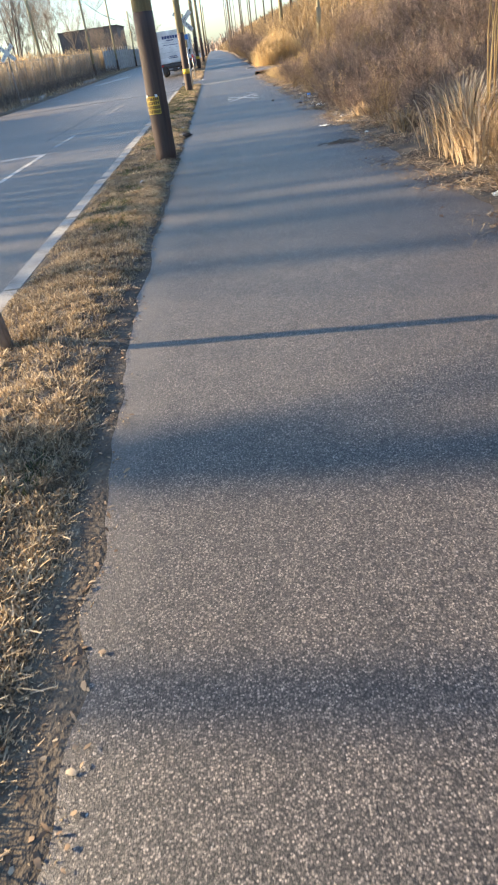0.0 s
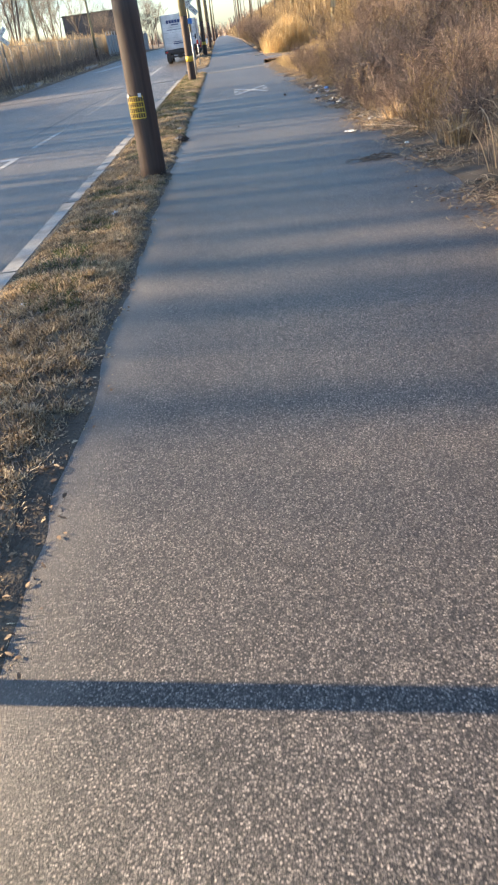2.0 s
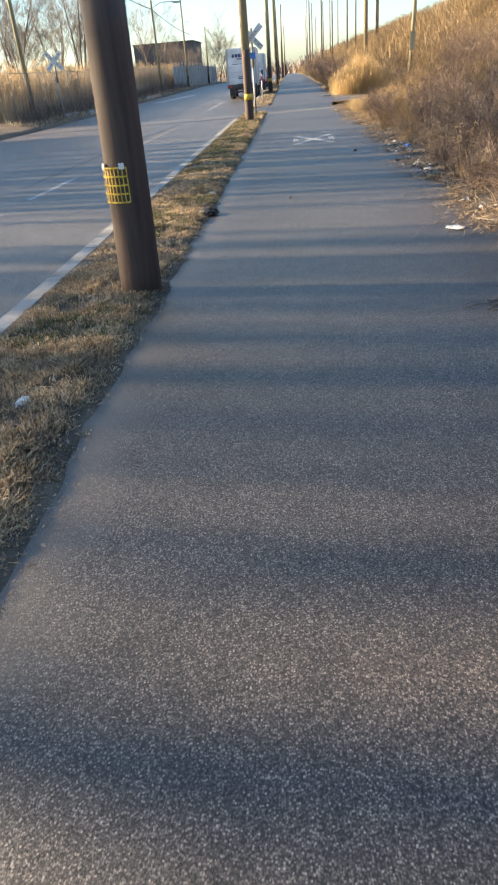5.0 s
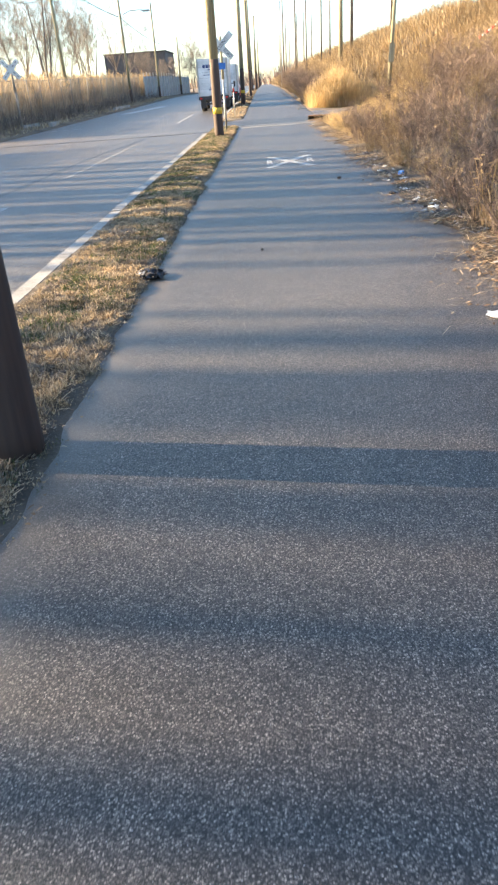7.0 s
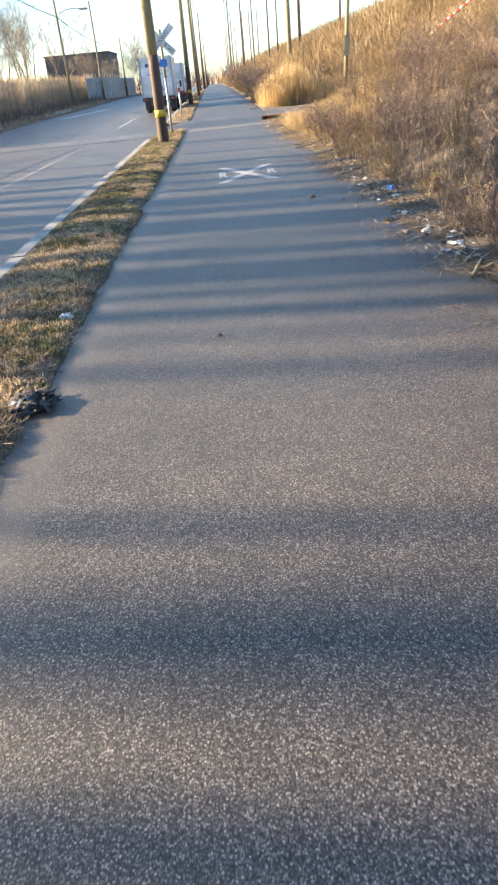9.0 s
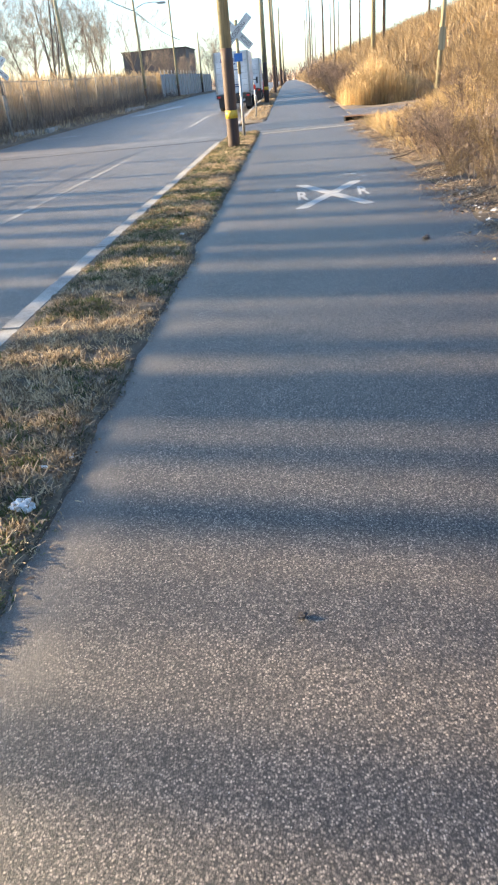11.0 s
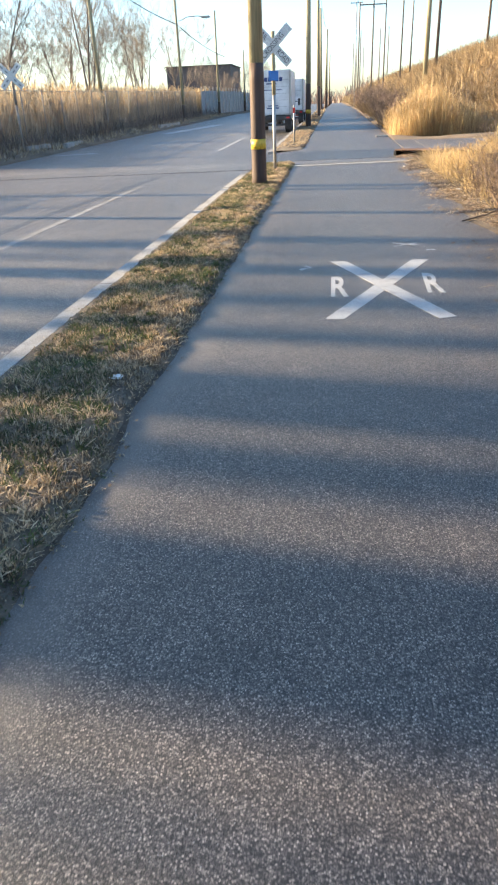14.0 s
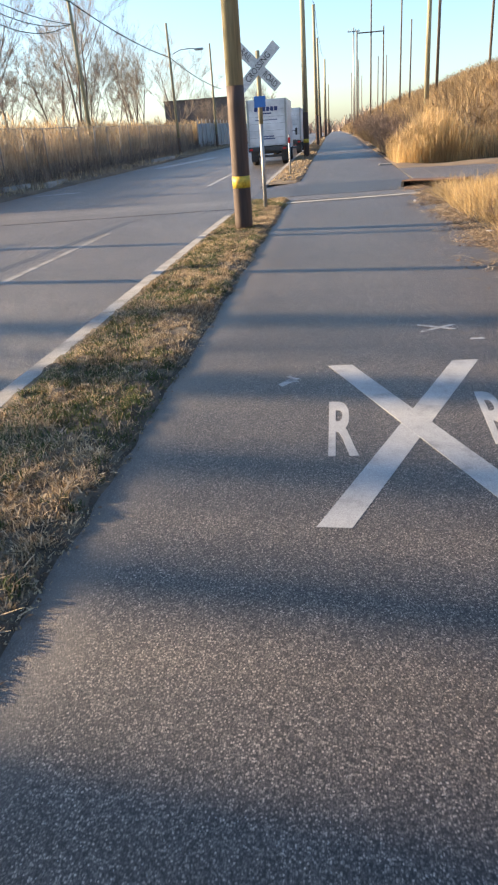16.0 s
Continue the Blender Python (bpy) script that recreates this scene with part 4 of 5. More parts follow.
def tree_meshes(seed, height, spread):
    """A vase-shaped bare tree: stems that part low down, ascending limbs and many fine twigs."""
    r = random.Random(seed)
    trunk, limbs, twigs = [], [], []

    def grow(p, d, length, rad, level):
        chain, q, v = [(p.copy(), rad)], p.copy(), d.copy()
        n = 6 if level < 1 else 4 if level < 3 else 2
        for i in range(n):
            v = (v + Vector((r.uniform(-1, 1), r.uniform(-1, 1), r.uniform(-0.15, 0.55))) * (0.1 + 0.05 * level)).normalized()
            q = q + v * (length / n)
            chain.append((q.copy(), max(0.007, rad * (1 - 0.8 * (i + 1) / n))))
        (trunk if level == 0 else limbs if level < 2 else twigs).append(chain)
        if level >= 4:
            return
        for k in range((7, 6, 5, 4)[level]):
            u = r.uniform(0.25, 1.0)
            i = min(int(u * n), n - 1)
            pos = chain[i][0].lerp(chain[i + 1][0], u * n - i)
            a = r.uniform(0, 6.283)
            nd = (v + Vector((math.cos(a), math.sin(a), r.uniform(0.0, 0.4))) * spread).normalized()
            grow(pos, nd, length * r.uniform(0.36, 0.6), chain[i][1] * 0.5, level + 1)

    fork = Vector((0, 0, height * r.uniform(0.04, 0.12)))
    trunk.append([(Vector((0, 0, -0.25)), height * 0.017), (fork, height * 0.013)])
    stems = r.randint(3, 4)
    for k in range(stems):
        a = 6.283 * k / stems + r.uniform(-0.5, 0.5)
        tilt = r.uniform(0.12, 0.42)
        grow(fork - Vector((0, 0, 0.1)), Vector((math.cos(a) * tilt, math.sin(a) * tilt, 1)).normalized(), height * r.uniform(0.6, 0.8), height * 0.009, 0)
    return tubes("trunk", trunk, M_BARK, 7), tubes("limbs", limbs, M_BRANCH, 4), tubes("twigs", twigs, M_BRANCH, 3)


trees = []
for s, (hh, sp) in enumerate(((11.0, 0.6), (9.5, 0.8), (12.0, 0.55), (8.0, 0.85))):
    tr, li, tw = tree_meshes(40 + s, hh, sp)
    root = thing("bare_tree", pose(-30, 40 + 6 * s, 0.3), "leafless grey-brown tree behind the reeds", "tree", "trees behind the reeds")
    child("trunk", tr, root)
    tagged(child("limb_crown", li, root), kind="stuff")
    tagged(child("twig_crown", tw, root), kind="stuff")
    trees.append(root)
spots = [(-21.5, 68), (-24, 76), (-20, 82), (-27, 84), (-22, 90), (-26, 97), (-20.5, 99), (-24, 106), (-19, 113), (-33, 80), (-36, 93), (-31, 103),
         (-28, 72), (-12.9, 152), (-13.4, 171), (-14.5, 160), (-18.5, 94), (-23.5, 86), (-17.2, 128), (-15.6, 133), (-18.6, 131), (-14.6, 137)]
for i, (x, y) in enumerate(spots):
    src = trees[i % 4]
    m = pose(x, y, land(x, y), 0, 0, 77 * i) @ Matrix.Scale((1.0, 0.85, 1.1, 0.95, 0.8)[i % 5] if y < 120 else 0.8 if y > 140 else 0.55, 4)
    if i < 4:
        src.matrix_basis = m
    else:
        copy_thing(src, Matrix()).matrix_basis = m


def shadow_tree(x, y, width, seed):
    """A tall straight bare tree out of view, added so its long shadow falls over road and path."""
    r = random.Random(seed)
    root = thing("shadow_tree", pose(x, y, land(x, y)), "tall bare tree out of view, added for its shadow", "tree", "roadside trees")
    h = r.uniform(14.0, 17.0) + (5.0 if x < -39 else 0.0)
    rad = width / 2
    prof = [(rad * (1.25 - 0.6 * u), u * h - 0.2) for u in (0, 0.03, 0.1, 0.3, 0.5, 0.7, 0.85, 1.0)]
    part("trunk", lathe_bm(prof, 12), M_BARK, root, "", True)
    for k in range(5):
        a = r.uniform(0, 6.283)
        z = h * r.uniform(0.62, 0.95)
        p = Vector((0, 0, z))
        ch = [(p, rad * 0.4)]
        d = Vector((math.cos(a), math.sin(a), 0.9)).normalized()
        for i in range(4):
            d = (d + Vector((r.uniform(-1, 1), r.uniform(-1, 1), r.uniform(-0.2, 0.6))) * 0.22).normalized()
            p = p + d * r.uniform(0.4, 0.8)
            ch.append((p, rad * 0.4 * (1 - 0.23 * (i + 1))))
        child("limb", tubes("limb", [ch], M_BARK, 5), root)
    return root


# shadow bands on the path (y, width); each gets an unseen tree as caster
shade = ((1.3, 0.2), (2.6, 0.55), (5.72, 0.16), (6.6, 0.25), (7.5, 0.4), (8.4, 0.5), (9.35, 0.45), (9.95, 0.5), (10.45, 0.5), (11.05, 0.78), (11.75, 0.55), (12.6, 0.3), (13.4, 0.25),
         (13.98, 0.3), (14.6, 0.32), (15.3, 0.16), (17.0, 0.2), (17.65, 0.16), (18.2, 0.4), (18.75, 0.42), (19.42, 0.86), (20.25, 0.52), (20.95, 0.2), (21.9, 1.1), (23.05, 0.62), (23.88, 0.92), (25.2, 0.48), (26.32, 0.5), (27.55, 0.6), (29.4, 0.4))
for i, (y, w) in enumerate(shade):
    x = -27.0 - 2.6 * (i * 7 % 5) - (15.0 if 6.0 < y < 12.3 else 0.0)
    shadow_tree(x, y + 0.149 * (0.2 - x), w, 300 + i)

# slim unseen trees far back, added to dim the sun on the path
for i in range(58):
    y = 3.4 + 0.46 * i + 0.12 * math.sin(i * 2.7)
    if 5.6 < y < 7.4 or 11.8 < y < 15.2 or y > 20.5:
        shadow_tree(-49.0 - 1.7 * (i % 4), y + 0.149 * (49.2 + 1.7 * (i % 4)), 0.3 if y < 16.4 else 0.17, 500 + i)

# ---- embankment brush on the path's side ----


def shrub_meshes(seed, height, stems, mat):
    """A leafless shrub: leaning stems that fork, each with side twigs and finer spurs at wide angles."""
    r = random.Random(seed)
    chains, fine = [], []

    def jog(k):
        return Vector((r.uniform(-1, 1), r.uniform(-1, 1), r.uniform(-0.6, 0.8))) * k

    for s in range(stems):
        a = r.uniform(0, 6.283)
        rad = r.uniform(0.0, 0.22)
        p = Vector((rad * math.cos(a), rad * math.sin(a), -0.05))
        tilt = r.uniform(0.1, 0.75)
        d = Vector((math.cos(a) * tilt, math.sin(a) * tilt, 1)).normalized()
        length = height * r.uniform(0.6, 1.1)
        ch, q = [(p.copy(), 0.0095)], p.copy()
        for i in range(4):
            d = (d + jog(0.24)).normalized()
            q = q + d * (length / 4)
            ch.append((q.copy(), 0.008 - 0.0014 * (i + 1)))
        chains.append(ch)
        for k in range(11):
            u = r.uniform(0.8, 4.0)
            i = min(int(u), 3)
            b = ch[i][0].lerp(ch[i + 1][0], u - i)
            td = (d * 0.7 + jog(1.0)).normalized()
            e = b + td * length * r.uniform(0.12, 0.36)
            m = b.lerp(e, 0.5) + jog(0.03)
            fine.append([(b, 0.0052), (m, 0.0042), (e, 0.0026)])
            for w in range(2):
                o = m.lerp(e, r.uniform(0, 0.8))
                fine.append([(o, 0.0038), (o + (td * 0.5 + jog(1.0)).normalized() * length * r.uniform(0.07, 0.17), 0.0024)])
    return tubes("stem_mass", chains, mat, 3), tubes("twig_mass", fine, mat, 3)


shrubs = []
for s, (hh, st, mt) in enumerate(((1.25, 21, M_TWIG), (1.0, 23, M_TWIG), (1.5, 18, M_TWIG), (0.85, 20, M_HILL), (1.3, 16, M_HILL))):
    a, b = shrub_meshes(90 + s, hh, st, mt)
    root = thing("bare_shrub", pose(4, 10, 0), "leafless brown shrub on the embankment", "shrub", "shrubs along the path")
    tagged(child("stem_mass", a, root), kind="stuff")
    tagged(child("twig_mass", b, root), kind="stuff")
    shrubs.append(root)
rs = random.Random(5)
n_shrub = 0


def put_shrub(x, y, scale):
    global n_shrub
    k = rs.randrange(5) if y > 22 else rs.choice((0, 1, 2, 0, 1, 2, 0, 1, 2, 4))
    m = pose(x, y, land(x, y), rs.uniform(-5, 5), rs.uniform(-6, 4), rs.uniform(0, 360)) @ Matrix.Scale(scale, 4)
    if n_shrub < 5:
        shrubs[n_shrub].matrix_basis = m
    else:
        ob = copy_thing(shrubs[k], Matrix())
        ob.matrix_basis = m
    n_shrub += 1


def inner_edge(y):
    """Where the brush begins beside the path."""
    return 2.93 + 0.25 * noise.noise((y * 0.35, 2, 8)) + 0.12 * noise.noise((y * 1.3, 4, 8))


for row, off in enumerate((0.0, 0.65, 1.4, 2.3, 3.3, 4.6)):
    y = 4.0 + 0.3 * row
    while y < 42.0:
        if not (row < 2 and 8.4 < y < 11.6) and not (row < 3 and y > 33.5):
            put_shrub(inner_edge(y) + off + rs.uniform(-0.2, 0.2), y, rs.uniform(0.4, 0.75) if row == 0 else rs.uniform(0.5, 0.9) if row < 3 else rs.uniform(0.55, 1.0))
        y += rs.uniform(0.85, 1.2) + 0.12 * row
y = 57.0
while y < 120:
    put_shrub(3.4 + rs.uniform(-0.2, 0.6), y, rs.uniform(1.2, 1.7))
    y += rs.uniform(1.4, 2.2)


def hill_brush(name, count, x0, x1, y0, y1, hmin, hmax, width, mat, lean, label, cond=None):
    pts = []
    while len(pts) < count:
        x, y = x0 + (x1 - x0) * rng.random(), y0 + (y1 - y0) * rng.random() ** 1.15
        if 43.0 < y < 55.5 and x < 8.5:
            continue
        if cond and not cond(x, y):
            continue
        pts.append((x, y, land(x, y) - 0.05))
    h = rng.uniform(hmin, hmax, count)
    return tagged(new(name, ribbons(name, pts, h, rng.uniform(0.5, 1.5, count) * width, lean, mat, rng, 2, 0.3, 0.3)), label, "brush", "", "stuff")


hill_brush("bank_brush", 36000, 2.95, 9, 3, 43, 0.15, 0.6, 0.009, M_TWIG, 1.2, "tangled brown brush on the embankment", lambda x, y: x > inner_edge(y) - 0.1)
hill_brush("bank_brush", 46000, 6, 17, 6, 75, 0.15, 0.6, 0.018, M_HILL, 1.3, "tawny dry brush covering the embankment")
hill_brush("bank_brush", 22000, 7.0, 18, 34, 66, 0.3, 0.95, 0.02, M_HILL, 0.9, "tawny dry brush above the rail crossing")
hill_brush("bank_brush", 36000, 3.1, 18, 60, 150, 0.4, 1.3, 0.05, M_HILL, 0.7, "tawny dry brush on the far embankment")
hill_brush("bank_brush", 9000, 3.2, 22, 150, 330, 0.8, 2.0, 0.14, M_HILL, 0.6, "far brown brush along the path")
hill_brush("bank_grass", 9000, 2.75, 7, 3, 44, 0.15, 0.5, 0.009, M_GRASS, 0.7, "dry straw-coloured grass among the brush", lambda x, y: x > inner_edge(y) - 0.35)


def treeline():
    return (rng.uniform(-260, 260), rng.uniform(330, 430))


reed_bed("far_treeline", 5000, treeline, 3.0, 6.5, 0.5, "hazy bare treeline on the horizon", 0, M_TWIG, 0.3)


def clump():
    x, y = 4.9 + rng.normal(0, 1.15), 58.2 + rng.normal(0, 1.8)
    return (x, y) if x > 2.95 and y > 55.6 else None


reed_bed("golden_reeds", 9000, clump, 1.2, 2.15, 0.018, "dense golden reeds at the path's edge", 0.14, None, 0.13, lambda x, y: 0.45 + 0.85 * math.exp(-((x - 5.0) / 1.7) ** 2 - ((y - 59.0) / 3.0) ** 2))


def corner_grass():
    x, y = 3.8 + rng.normal(0, 0.9), 38.0 + rng.normal(0, 3.0)
    return (x, y) if x > 2.72 and y < 42.0 else None


reed_bed("golden_grass", 12000, corner_grass, 0.22, 0.62, 0.012, "golden dry grass beside the rail crossing", 0, None, 0.55)


def straw_clump(name, x, y, count, reach, label):
    """A tussock of long pale leaves that rise from one crown and arch over."""
    n = count
    a, ra = rng.uniform(0, 2 * np.pi, n), np.abs(rng.normal(0, reach * 0.22, n))
    px, py = x + np.cos(a) * ra, y + np.sin(a) * ra * 1.6
    l = rng.uniform(0.55, 1.15, n) * reach
    out = rng.uniform(0.12, 0.46, n)
    side = np.stack([-np.sin(a), np.cos(a), np.zeros(n)], 1)
    vs = np.zeros((n, 12, 3))
    for k in range(6):
        u = k / 5
        run = l * out * (u + 0.6 * u * u * u)
        c = np.stack([px + np.cos(a) * run, py + np.sin(a) * run, l * (u * 1.25 - (0.25 + out) * u * u * u)], 1)
        c[:, 2] += np.array([land(q, w) if q > PATH_R else grade(w) for q, w in zip(px, py)]) - 0.04
        w = (0.011 + 0.012 * math.sin(math.pi * (0.2 + 0.75 * u))) * (1 - 0.6 * u)
        vs[:, 2 * k], vs[:, 2 * k + 1] = c - side * w / 2, c + side * w / 2
    quad = np.array([[2 * k, 2 * k + 1, 2 * k + 3, 2 * k + 2] for k in range(5)])[None]
    me = quads_mesh(name, vs.reshape(-1, 3), ((np.arange(n) * 12)[:, None, None] + quad).reshape(-1, 4), M_STRAW)
    return tagged(new(name, me), label, "grass", "straw tussocks", "")


straw_clump("straw_tussock", 3.15, 9.5, 420, 0.95, "tall arching straw-coloured tussock beside the path")
straw_clump("straw_tussock", 3.05, 8.75, 260, 0.7, "pale arching straw tussock beside the path")
straw_clump("straw_tussock", 3.35, 10.4, 300, 0.9, "tall arching straw-coloured tussock beside the path")
straw_clump("straw_tussock", 2.95, 18.1, 160, 0.55, "small dry straw tussock at the path edge")
straw_clump("straw_tussock", 3.0, 12.3, 150, 0.5, "small dry straw tussock at the path edge")
straw_clump("straw_tussock", 2.9, 15.6, 120, 0.4, "small dry straw tussock at the path edge")
for i in range(9):
    cx, cy = 3.35 + 0.1 * (i % 3) + random.uniform(-0.05, 0.05), 9.3 + 0.12 * (i // 3) + random.uniform(-0.05, 0.05)
    cane = [(Vector((cx, cy, land(cx, cy) - 0.05)), 0.011), (Vector((cx + random.uniform(-0.06, 0.06), cy, 1.4)), 0.009), (Vector((cx + random.uniform(-0.15, 0.15), cy, 2.5)), 0.005)]
    tagged(new("dry_cane", tubes("dry_cane", [cane], M_REED, 6)), "tall pale dry cane standing in the brush", "plant", "dry canes")

# soil and rotted leaves that have crept over the inner edge of the path
us = spaced(0, 1, 0.125)
ys = spaced(2.0, 42.6, 0.15)
vs = []
for y in ys:
    e = 2.42 + 0.22 * noise.noise((y * 0.6, 1, 6)) + 0.14 * noise.noise((y * 2.3, 3, 6))
    for u in us:
        x = e + (2.95 - e) * u
        vs.append((x, y, grade(y) + 0.002 + 0.05 * u + 0.012 * u * noise.noise((x * 9, y * 9, 1))))
n = len(us)
setting("soil_fringe", mesh_of("soil_fringe", vs, [(j * n + i, j * n + i + 1, (j + 1) * n + i + 1, (j + 1) * n + i) for j in range(len(ys) - 1) for i in range(n - 1)], M_DIRT, True), "dark soil creeping over the edge of the path", "ground")

# dead leaves and straw along the inner edge of the path
pts = []
while len(pts) < 15000:
    y = rng.uniform(2, 44)
    x = inner_edge(y) - 0.3 + rng.normal(0, 0.25)
    if noise.noise((x * 1.5, y * 0.9, 13)) > -0.15 and x > 1.7:
        pts.append((x, y, grade(y) + 0.006 + max(0.0, (x - 2.42) * 0.09)))
k = len(pts)
tagged(new("leaf_litter", flat_bits("leaf_litter", pts, rng.uniform(0.02, 0.06, k), rng.uniform(0.012, 0.035, k), M_LEAF, rng)), "dead brown leaves along the path edge", "litter", "", "stuff")
pts = [(x + rng.normal(0, 0.12), y + rng.normal(0, 0.2), z + 0.004) for x, y, z in pts[:7000]]
tagged(new("straw_litter", flat_bits("straw_litter", pts, rng.uniform(0.06, 0.28, len(pts)), rng.uniform(0.004, 0.011, len(pts)), M_GRASS, rng, 0.15)), "broken straw and stalks along the path edge", "litter", "", "stuff")

pts = [(2.6 + rng.normal(0, 0.16), 15.5 + 12 * rng.random(), 0.03 + 0.02 * rng.random()) for _ in range(420)]
tagged(new("small_debris", flat_bits("small_debris", pts, rng.uniform(0.02, 0.075, len(pts)), rng.uniform(0.012, 0.045, len(pts)), M_DEBRIS, rng, 0.35)), "grey and white shreds of litter among the leaves", "litter", "", "stuff")

# ---- masts along the railway ----


def mast(x, y, top, r, mat, label, arm=0.0):
    z0 = land(x, y)
    root = thing("railway_mast", pose(x, y, z0), label, "mast", "masts above the embankment")
    part("shaft", tube_bm(r, r * 0.7, -0.3, top - z0, 10), mat, root, "", True)
    if arm:
        part("crossarm", box_bm(-arm / 2, arm / 2, -0.06, 0.06, top - z0 - 0.5, top - z0 - 0.38), mat, root)
        for k in (-0.42, -0.15, 0.15, 0.42):
            part("insulator", tube_bm(0.04, 0.03, top - z0 - 0.38, top - z0 - 0.2, 8), M_PANEL, root, "", False, pose(k * arm, 0, 0))
    return root


mast(8.2, 90, 17, 0.22, M_WOOD, "tall wooden pole standing on the embankment")
for xx, yy, tp, ar in ((4.85, 120, 21, 0), (3.15, 120, 12.4, 0), (2.95, 128, 13.6, 1.6), (6.35, 120, 12.6, 0), (8.45, 120, 22, 0), (9.65, 120, 13, 0), (10.9, 105, 24, 0), (11.4, 108, 24, 0), (12.9, 88, 22, 0),
                       (5.2, 180, 14, 0), (7.6, 180, 14, 0), (9.6, 190, 15, 0), (4.9, 230, 15, 0), (12.0, 200, 16, 0), (6.3, 250, 15, 0), (8.6, 260, 16, 0)):
    mast(xx, yy, tp, 0.11 if yy < 150 else 0.13, M_STEEL if ar else M_BARK, "slim dark railway mast above the embankment", ar)
gb = box_bm(3.15, 6.35, 119.9, 120.1, 12.0, 12.12)
tagged(part("mast_beam", gb, M_BARK), "thin beam spanning two railway masts", "beam")
lp = thing("leaning_pole", pose(6.9, 51.0, land(6.9, 51.0), 0, 2.5, 0), "slim leaning wooden pole in the brush", "utility pole")
part("shaft", tube_bm(0.11, 0.08, -0.3, 9.0, 10), M_WOOD, lp, "", True)
part("plate", box_bm(-0.14, 0.14, -0.15, -0.11, 2.0, 2.9, 0.01), M_WOOD, lp, "pale wooden plate")

# ---- litter ----


def stick(pts, r, mat, label):
    ch = [(Vector(p), r * (1 - 0.5 * i / len(pts))) for i, p in enumerate(pts)]
    return tagged(new("fallen_branch", tubes("fallen_branch", [ch], mat, 7)), label, "branch")




def crumple(name, x, y, size, height, mat, seed, label, category="litter"):
    r = random.Random(seed)
    bm = bmesh.new()
    bmesh.ops.create_icosphere(bm, subdivisions=3, radius=0.5)
    for v in bm.verts:
        k = 1 + 0.5 * noise.noise(v.co * 4 + Vector((seed, 0, 0))) + 0.45 * noise.noise(v.co * 13 + Vector((seed, 3, 0)))
        v.co = Vector((v.co.x * size * k, v.co.y * size * 0.7 * k, max(-0.01, (v.co.z + 0.32) * height * k)))
    z = grade(y)
    if x < PATH_L:
        z = verge_height(x, y) - 0.01
    elif x > PATH_R:
        z = land(x, y)
    return tagged(part(name, bm, mat, None, "", False, pose(x, y, z + 0.004, 0, 0, r.uniform(0, 360))), label, category)


def tangle(x, y, size, height, seed):
    """A torn, bunched-up rag: a lumpy core with curled strips thrown over it."""
    r = random.Random(seed)
    root = thing("dark_rag", pose(x, y, grade(y) + 0.004), "dark tangled rag lying at the path's edge", "rag")
    bm = bmesh.new()
    bmesh.ops.create_icosphere(bm, subdivisions=4, radius=0.5)
    for v in bm.verts:
        k = 1 + 0.4 * noise.noise(v.co * 5 + Vector((seed, 0, 0))) + 0.5 * noise.noise(v.co * 14) + 0.35 * noise.noise(v.co * 30)
        v.co = Vector((v.co.x * size * k, v.co.y * size * 1.15 * k, max(-0.01, (v.co.z + 0.3) * height * k)))
    part("core", bm, M_RAG, root, "", True)
    for n in range(34):
        a, d = r.uniform(0, 6.283), r.uniform(0.05, 0.5) * size
        p = Vector((math.cos(a) * d, math.sin(a) * d * 1.15, height * (0.7 - 0.9 * d / size)))
        h = r.uniform(0, 6.283)
        go, w, l = Vector((math.cos(h), math.sin(h), 0)), r.uniform(0.012, 0.03), r.uniform(0.06, 0.16)
        sd = Vector((-go.y, go.x, 0)) * w / 2
        vs, fs = [], []
        for k in range(5):
            u = k / 4
            c = p + go * l * (u - 0.5) + Vector((0, 0, height * (0.5 * math.sin(math.pi * u) + 0.12 * r.uniform(-1, 1))))
            c.z = max(c.z, 0.004)
            tw = Vector((0, 0, r.uniform(-1, 1) * w * 0.5))
            vs += [c - sd - tw, c + sd + tw]
        fs = [(2 * k, 2 * k + 1, 2 * k + 3, 2 * k + 2) for k in range(4)]
        child("strip", mesh_of("strip", vs, fs, M_RAG if n % 4 else M_PANEL, True), root)
    return root


tangle(-0.86, 16.66, 0.24, 0.075, 3)
for i, (x, y, s, h) in enumerate(((-0.98, 18.3, 0.16, 0.06), (-0.9, 18.75, 0.07, 0.03), (-1.0, 18.65, 0.06, 0.03), (-1.6, 7.8, 0.13, 0.05), (-1.3, 10.7, 0.13, 0.06), (2.03, 14.9, 0.28, 0.03), (2.6, 6.93, 0.16, 0.07),
                                    (2.57, 19.6, 0.2, 0.05), (2.45, 20.3, 0.12, 0.05), (2.64, 24.4, 0.14, 0.06), (2.7, 22.6, 0.2, 0.06), (2.5, 21.4, 0.1, 0.04), (2.73, 34.3, 0.18, 0.07), (2.17, 39.8, 0.1, 0.05), (-1.09, 24.1, 0.12, 0.03), (2.75, 17.9, 0.16, 0.06), (2.5, 13.0, 0.1, 0.04))):
    crumple("paper_scrap", x, y, s * 0.75, h * 0.7, M_PAPER, 20 + i, "crumpled white scrap of litter on the ground")
rl = random.Random(77)
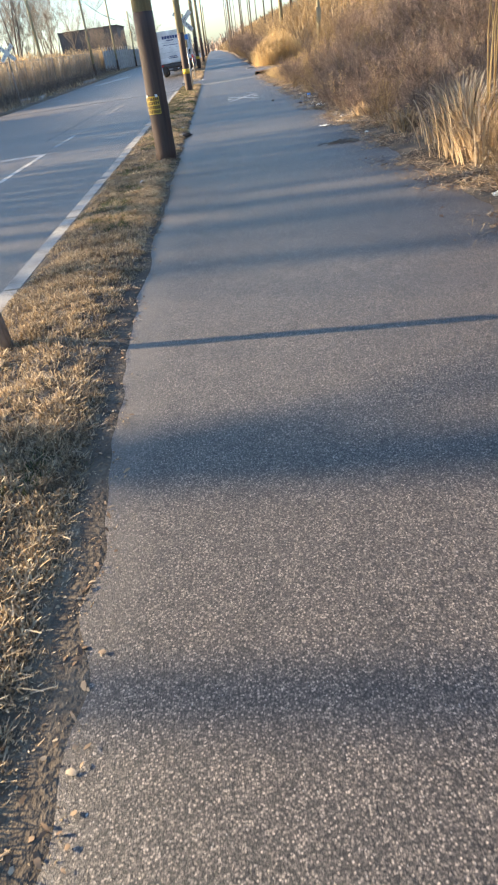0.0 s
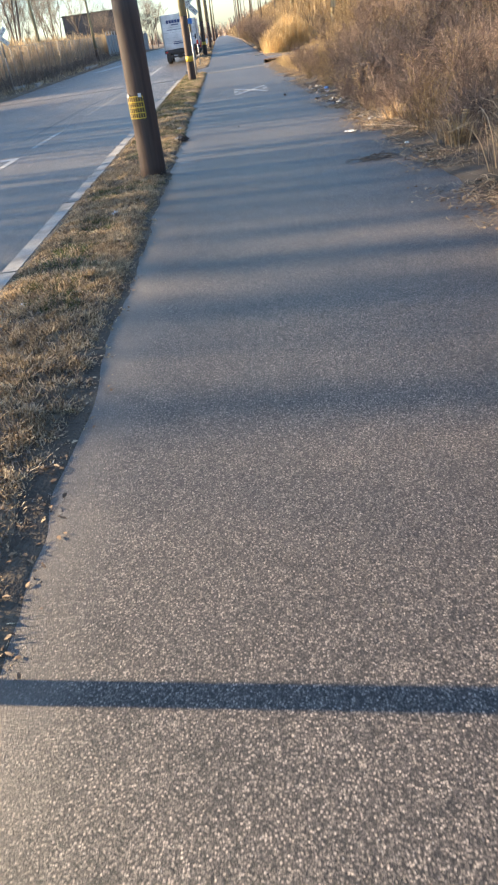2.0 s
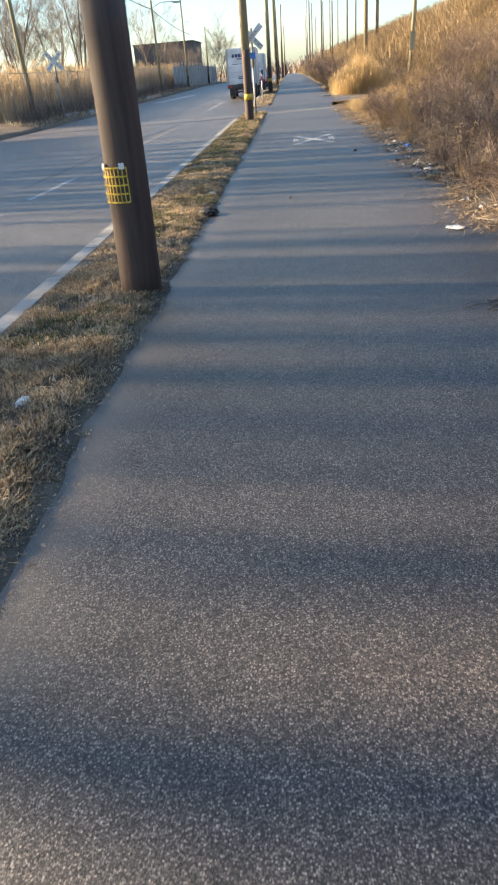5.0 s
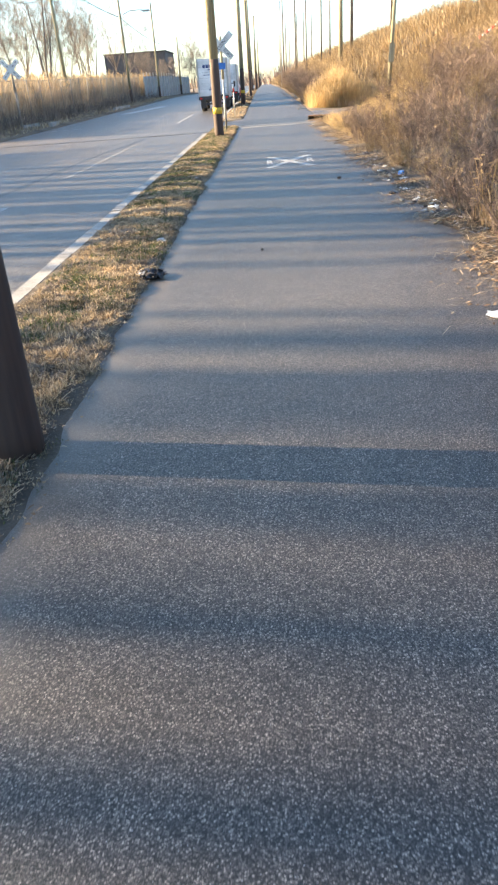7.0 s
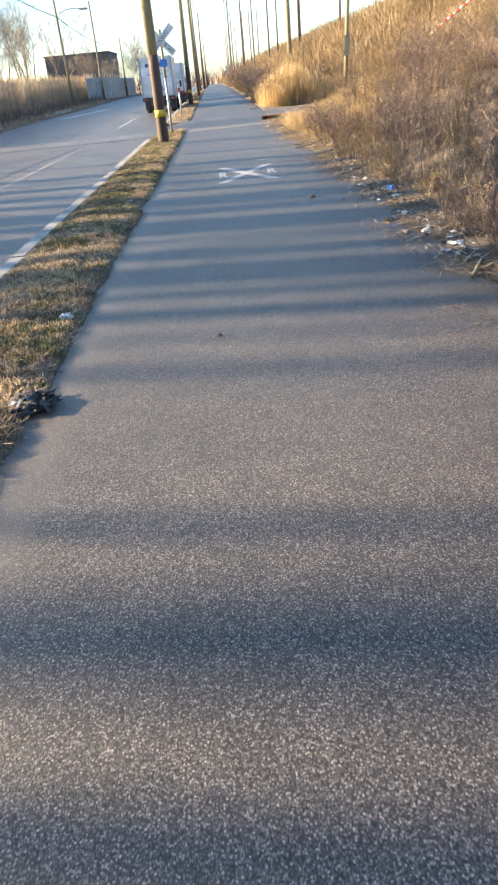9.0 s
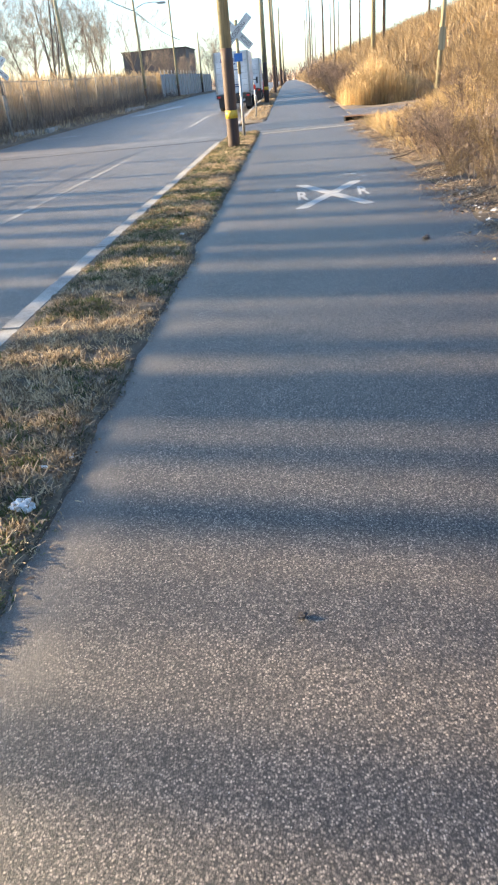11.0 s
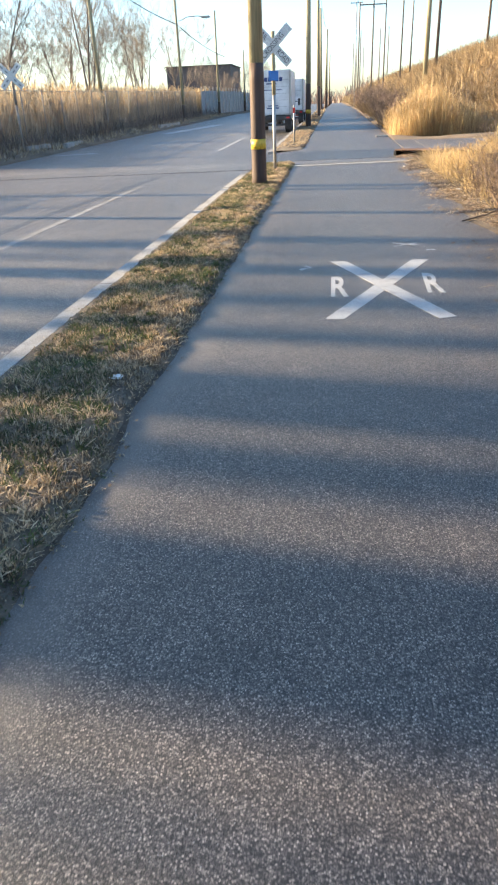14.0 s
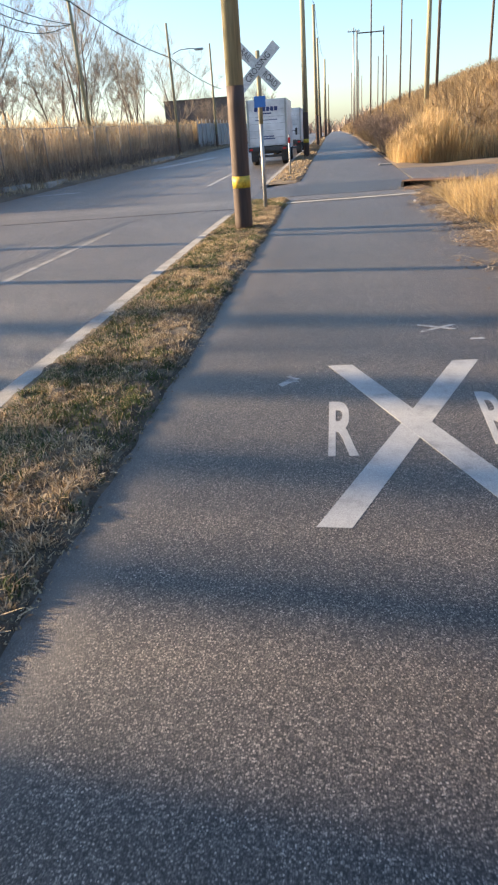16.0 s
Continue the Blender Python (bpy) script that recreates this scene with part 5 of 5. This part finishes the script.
for i in range(34):
    y = rl.choice((19.8, 20.9, 22.6, 23.8)) + rl.gauss(0, 0.35)
    mat, what = rl.choice(((M_PAPER, "crumpled white scrap of litter on the ground"), (M_PANEL, "grey crumpled scrap of litter in the leaves"), (M_PANEL, "grey crumpled scrap of litter in the leaves"), (M_RAG, "dark scrap of litter in the leaves")))
    crumple("litter_scrap", 2.55 + rl.gauss(0, 0.12), y, rl.uniform(0.04, 0.11), rl.uniform(0.015, 0.04), mat, 100 + i, what)
for i in range(26):
    a = rl.gauss(0.1, 0.5)
    x, y, l = 1.95 + rl.gauss(0, 0.16), 12.2 + rl.gauss(0, 0.1), rl.uniform(0.1, 0.32)
    stick([(x - l * math.cos(a) / 2, y - l * math.sin(a) / 2, 0.012), (x, y, rl.uniform(0.015, 0.06)), (x + l * math.cos(a) / 2, y + l * math.sin(a) / 2, 0.012)], rl.uniform(0.004, 0.008), M_BARK, "dark broken twig lying on the path")
crumple("stone", 1.63, 23.24, 0.1, 0.04, M_RAG, 51, "small dark stone on the path", "stone")
crumple("stone", 0.24, 17.6, 0.032, 0.022, M_RAG, 52, "small dark stone on the path", "stone")
crumple("plastic_bottle", 2.72, 23.1, 0.16, 0.09, M_BLUE, 60, "crushed blue plastic bottle in the brush edge", "bottle")


# ---- relics on the embankment ----
gate = thing("old_gate", pose(0, 0, 0), "broken old timber gate in the brush", "gate")
for gx, gy, gh, gr in ((10.2, 50.4, 1.25, 0.09), (10.0, 49.9, 1.15, 0.07), (9.4, 44.3, 1.7, 0.14)):
    part("post", box_bm(-gr, gr, -gr, gr, -0.3, gh, 0.01), M_WOOD, gate, "", False, pose(gx, gy, land(gx, gy)))
for za, zb in ((1.05, 1.2), (0.55, 1.05)):
    part("rail", box_bm(-0.04, 0.04, 0, 5.6, -0.06, 0.06, 0.01), M_WOOD, gate, "", False, look((9.95, 49.8, land(10, 49.8) + za), (9.4, 44.4, land(9.4, 44.4) + zb)) @ pose(0, 0, 0, -90, 0, 0))
arm = thing("striped_arm", pose(12.04, 53.0, 2.99), "red and white striped barrier arm in the brush", "barrier")
reach = Vector((1.86, 0.0, 1.28))
for i in range(12):
    part("stripe", tube_bm(0.075, 0.075, 0, reach.length / 12 - 0.004, 8), M_SIGN if i % 2 else M_RED, arm, "", True, Matrix.Translation(reach * (i / 12)) @ reach.to_track_quat("Z", "Y").to_matrix().to_4x4())
part("support", box_bm(-0.05, 0.05, -0.05, 0.05, land(12.04, 53.0) - 2.99 - 0.2, 0.05), M_WOOD, arm)


stick([(2.3, 15.3, 0.02), (2.63, 14.9, 0.025), (2.72, 14.4, 0.05), (2.88, 13.85, 0.08)], 0.01, M_BRANCH, "pale fallen branch lying across the path edge")
stick([(2.2, 30.6, 0.02), (2.6, 31.0, 0.04), (3.0, 31.2, 0.16)], 0.014, M_BARK, "thin dark branch reaching over the path edge")
stick([(2.35, 25.2, 0.02), (2.7, 25.5, 0.05), (3.2, 25.5, 0.25)], 0.014, M_BARK, "thin dark branch reaching over the path edge")
stick([(2.3, 18.4, 0.02), (2.55, 18.9, 0.03), (2.9, 19.2, 0.1)], 0.012, M_WOOD, "thin pale stick lying in the leaves")
for bx, by, tx, ty, tz in ((6.2, 25.0, 5.2, 24.0, 2.9), (7.5, 31.0, 6.0, 30.0, 3.8), (6.8, 20.0, 5.6, 20.6, 3.0)):
    b0 = Vector((bx, by, land(bx, by) - 0.1))
    stick([b0, b0.lerp(Vector((tx, ty, tz)), 0.5) + Vector((0.1, 0, 0.25)), (tx, ty, tz)], 0.03, M_WOOD, "pale leaning dead branch in the brush")


def leafy_weed(x, y, h, seed):
    """A dead weed with pale curled leaves still on its stalks."""
    r = random.Random(seed)
    root = thing("dead_weed", pose(x, y, land(x, y) if x > PATH_R else grade(y)), "dead weed with pale curled yellow leaves", "plant", "dead weeds")
    for s in range(5):
        a = r.uniform(0, 6.283)
        top = Vector((math.cos(a) * 0.25 * h, math.sin(a) * 0.25 * h, h * r.uniform(0.7, 1.0)))
        ch = [(Vector((0, 0, -0.03)), 0.006), (top * 0.5 + Vector((0, 0, 0.05)), 0.005), (top, 0.003)]
        stalk = child("stalk", tubes("stalk", [ch], M_REED, 4), root)
        for k in range(7):
            u = r.uniform(0.35, 1.0)
            p = top * u
            d = Vector((r.uniform(-1, 1), r.uniform(-1, 1), r.uniform(-0.9, 0.2))).normalized() * r.uniform(0.05, 0.1)
            w = d.cross(Vector((0, 0, 1))).normalized() * 0.016
            n = Vector((0, 0, 0.012))
            vs = [p, p + d * 0.5 + w + n, p + d, p + d * 0.5 - w + n, p + d * 0.5 - n * 0.5]
            child("leaf", mesh_of("leaf", vs, [(0, 1, 4), (1, 2, 4), (2, 3, 4), (3, 0, 4)], M_PLUME), stalk)
    return root


leafy_weed(2.86, 18.3, 0.85, 1)
leafy_weed(2.95, 18.8, 0.7, 2)
leafy_weed(3.0, 20.4, 0.6, 3)
leafy_weed(2.9, 12.0, 0.5, 4)
leafy_weed(3.4, 16.2, 0.9, 5)
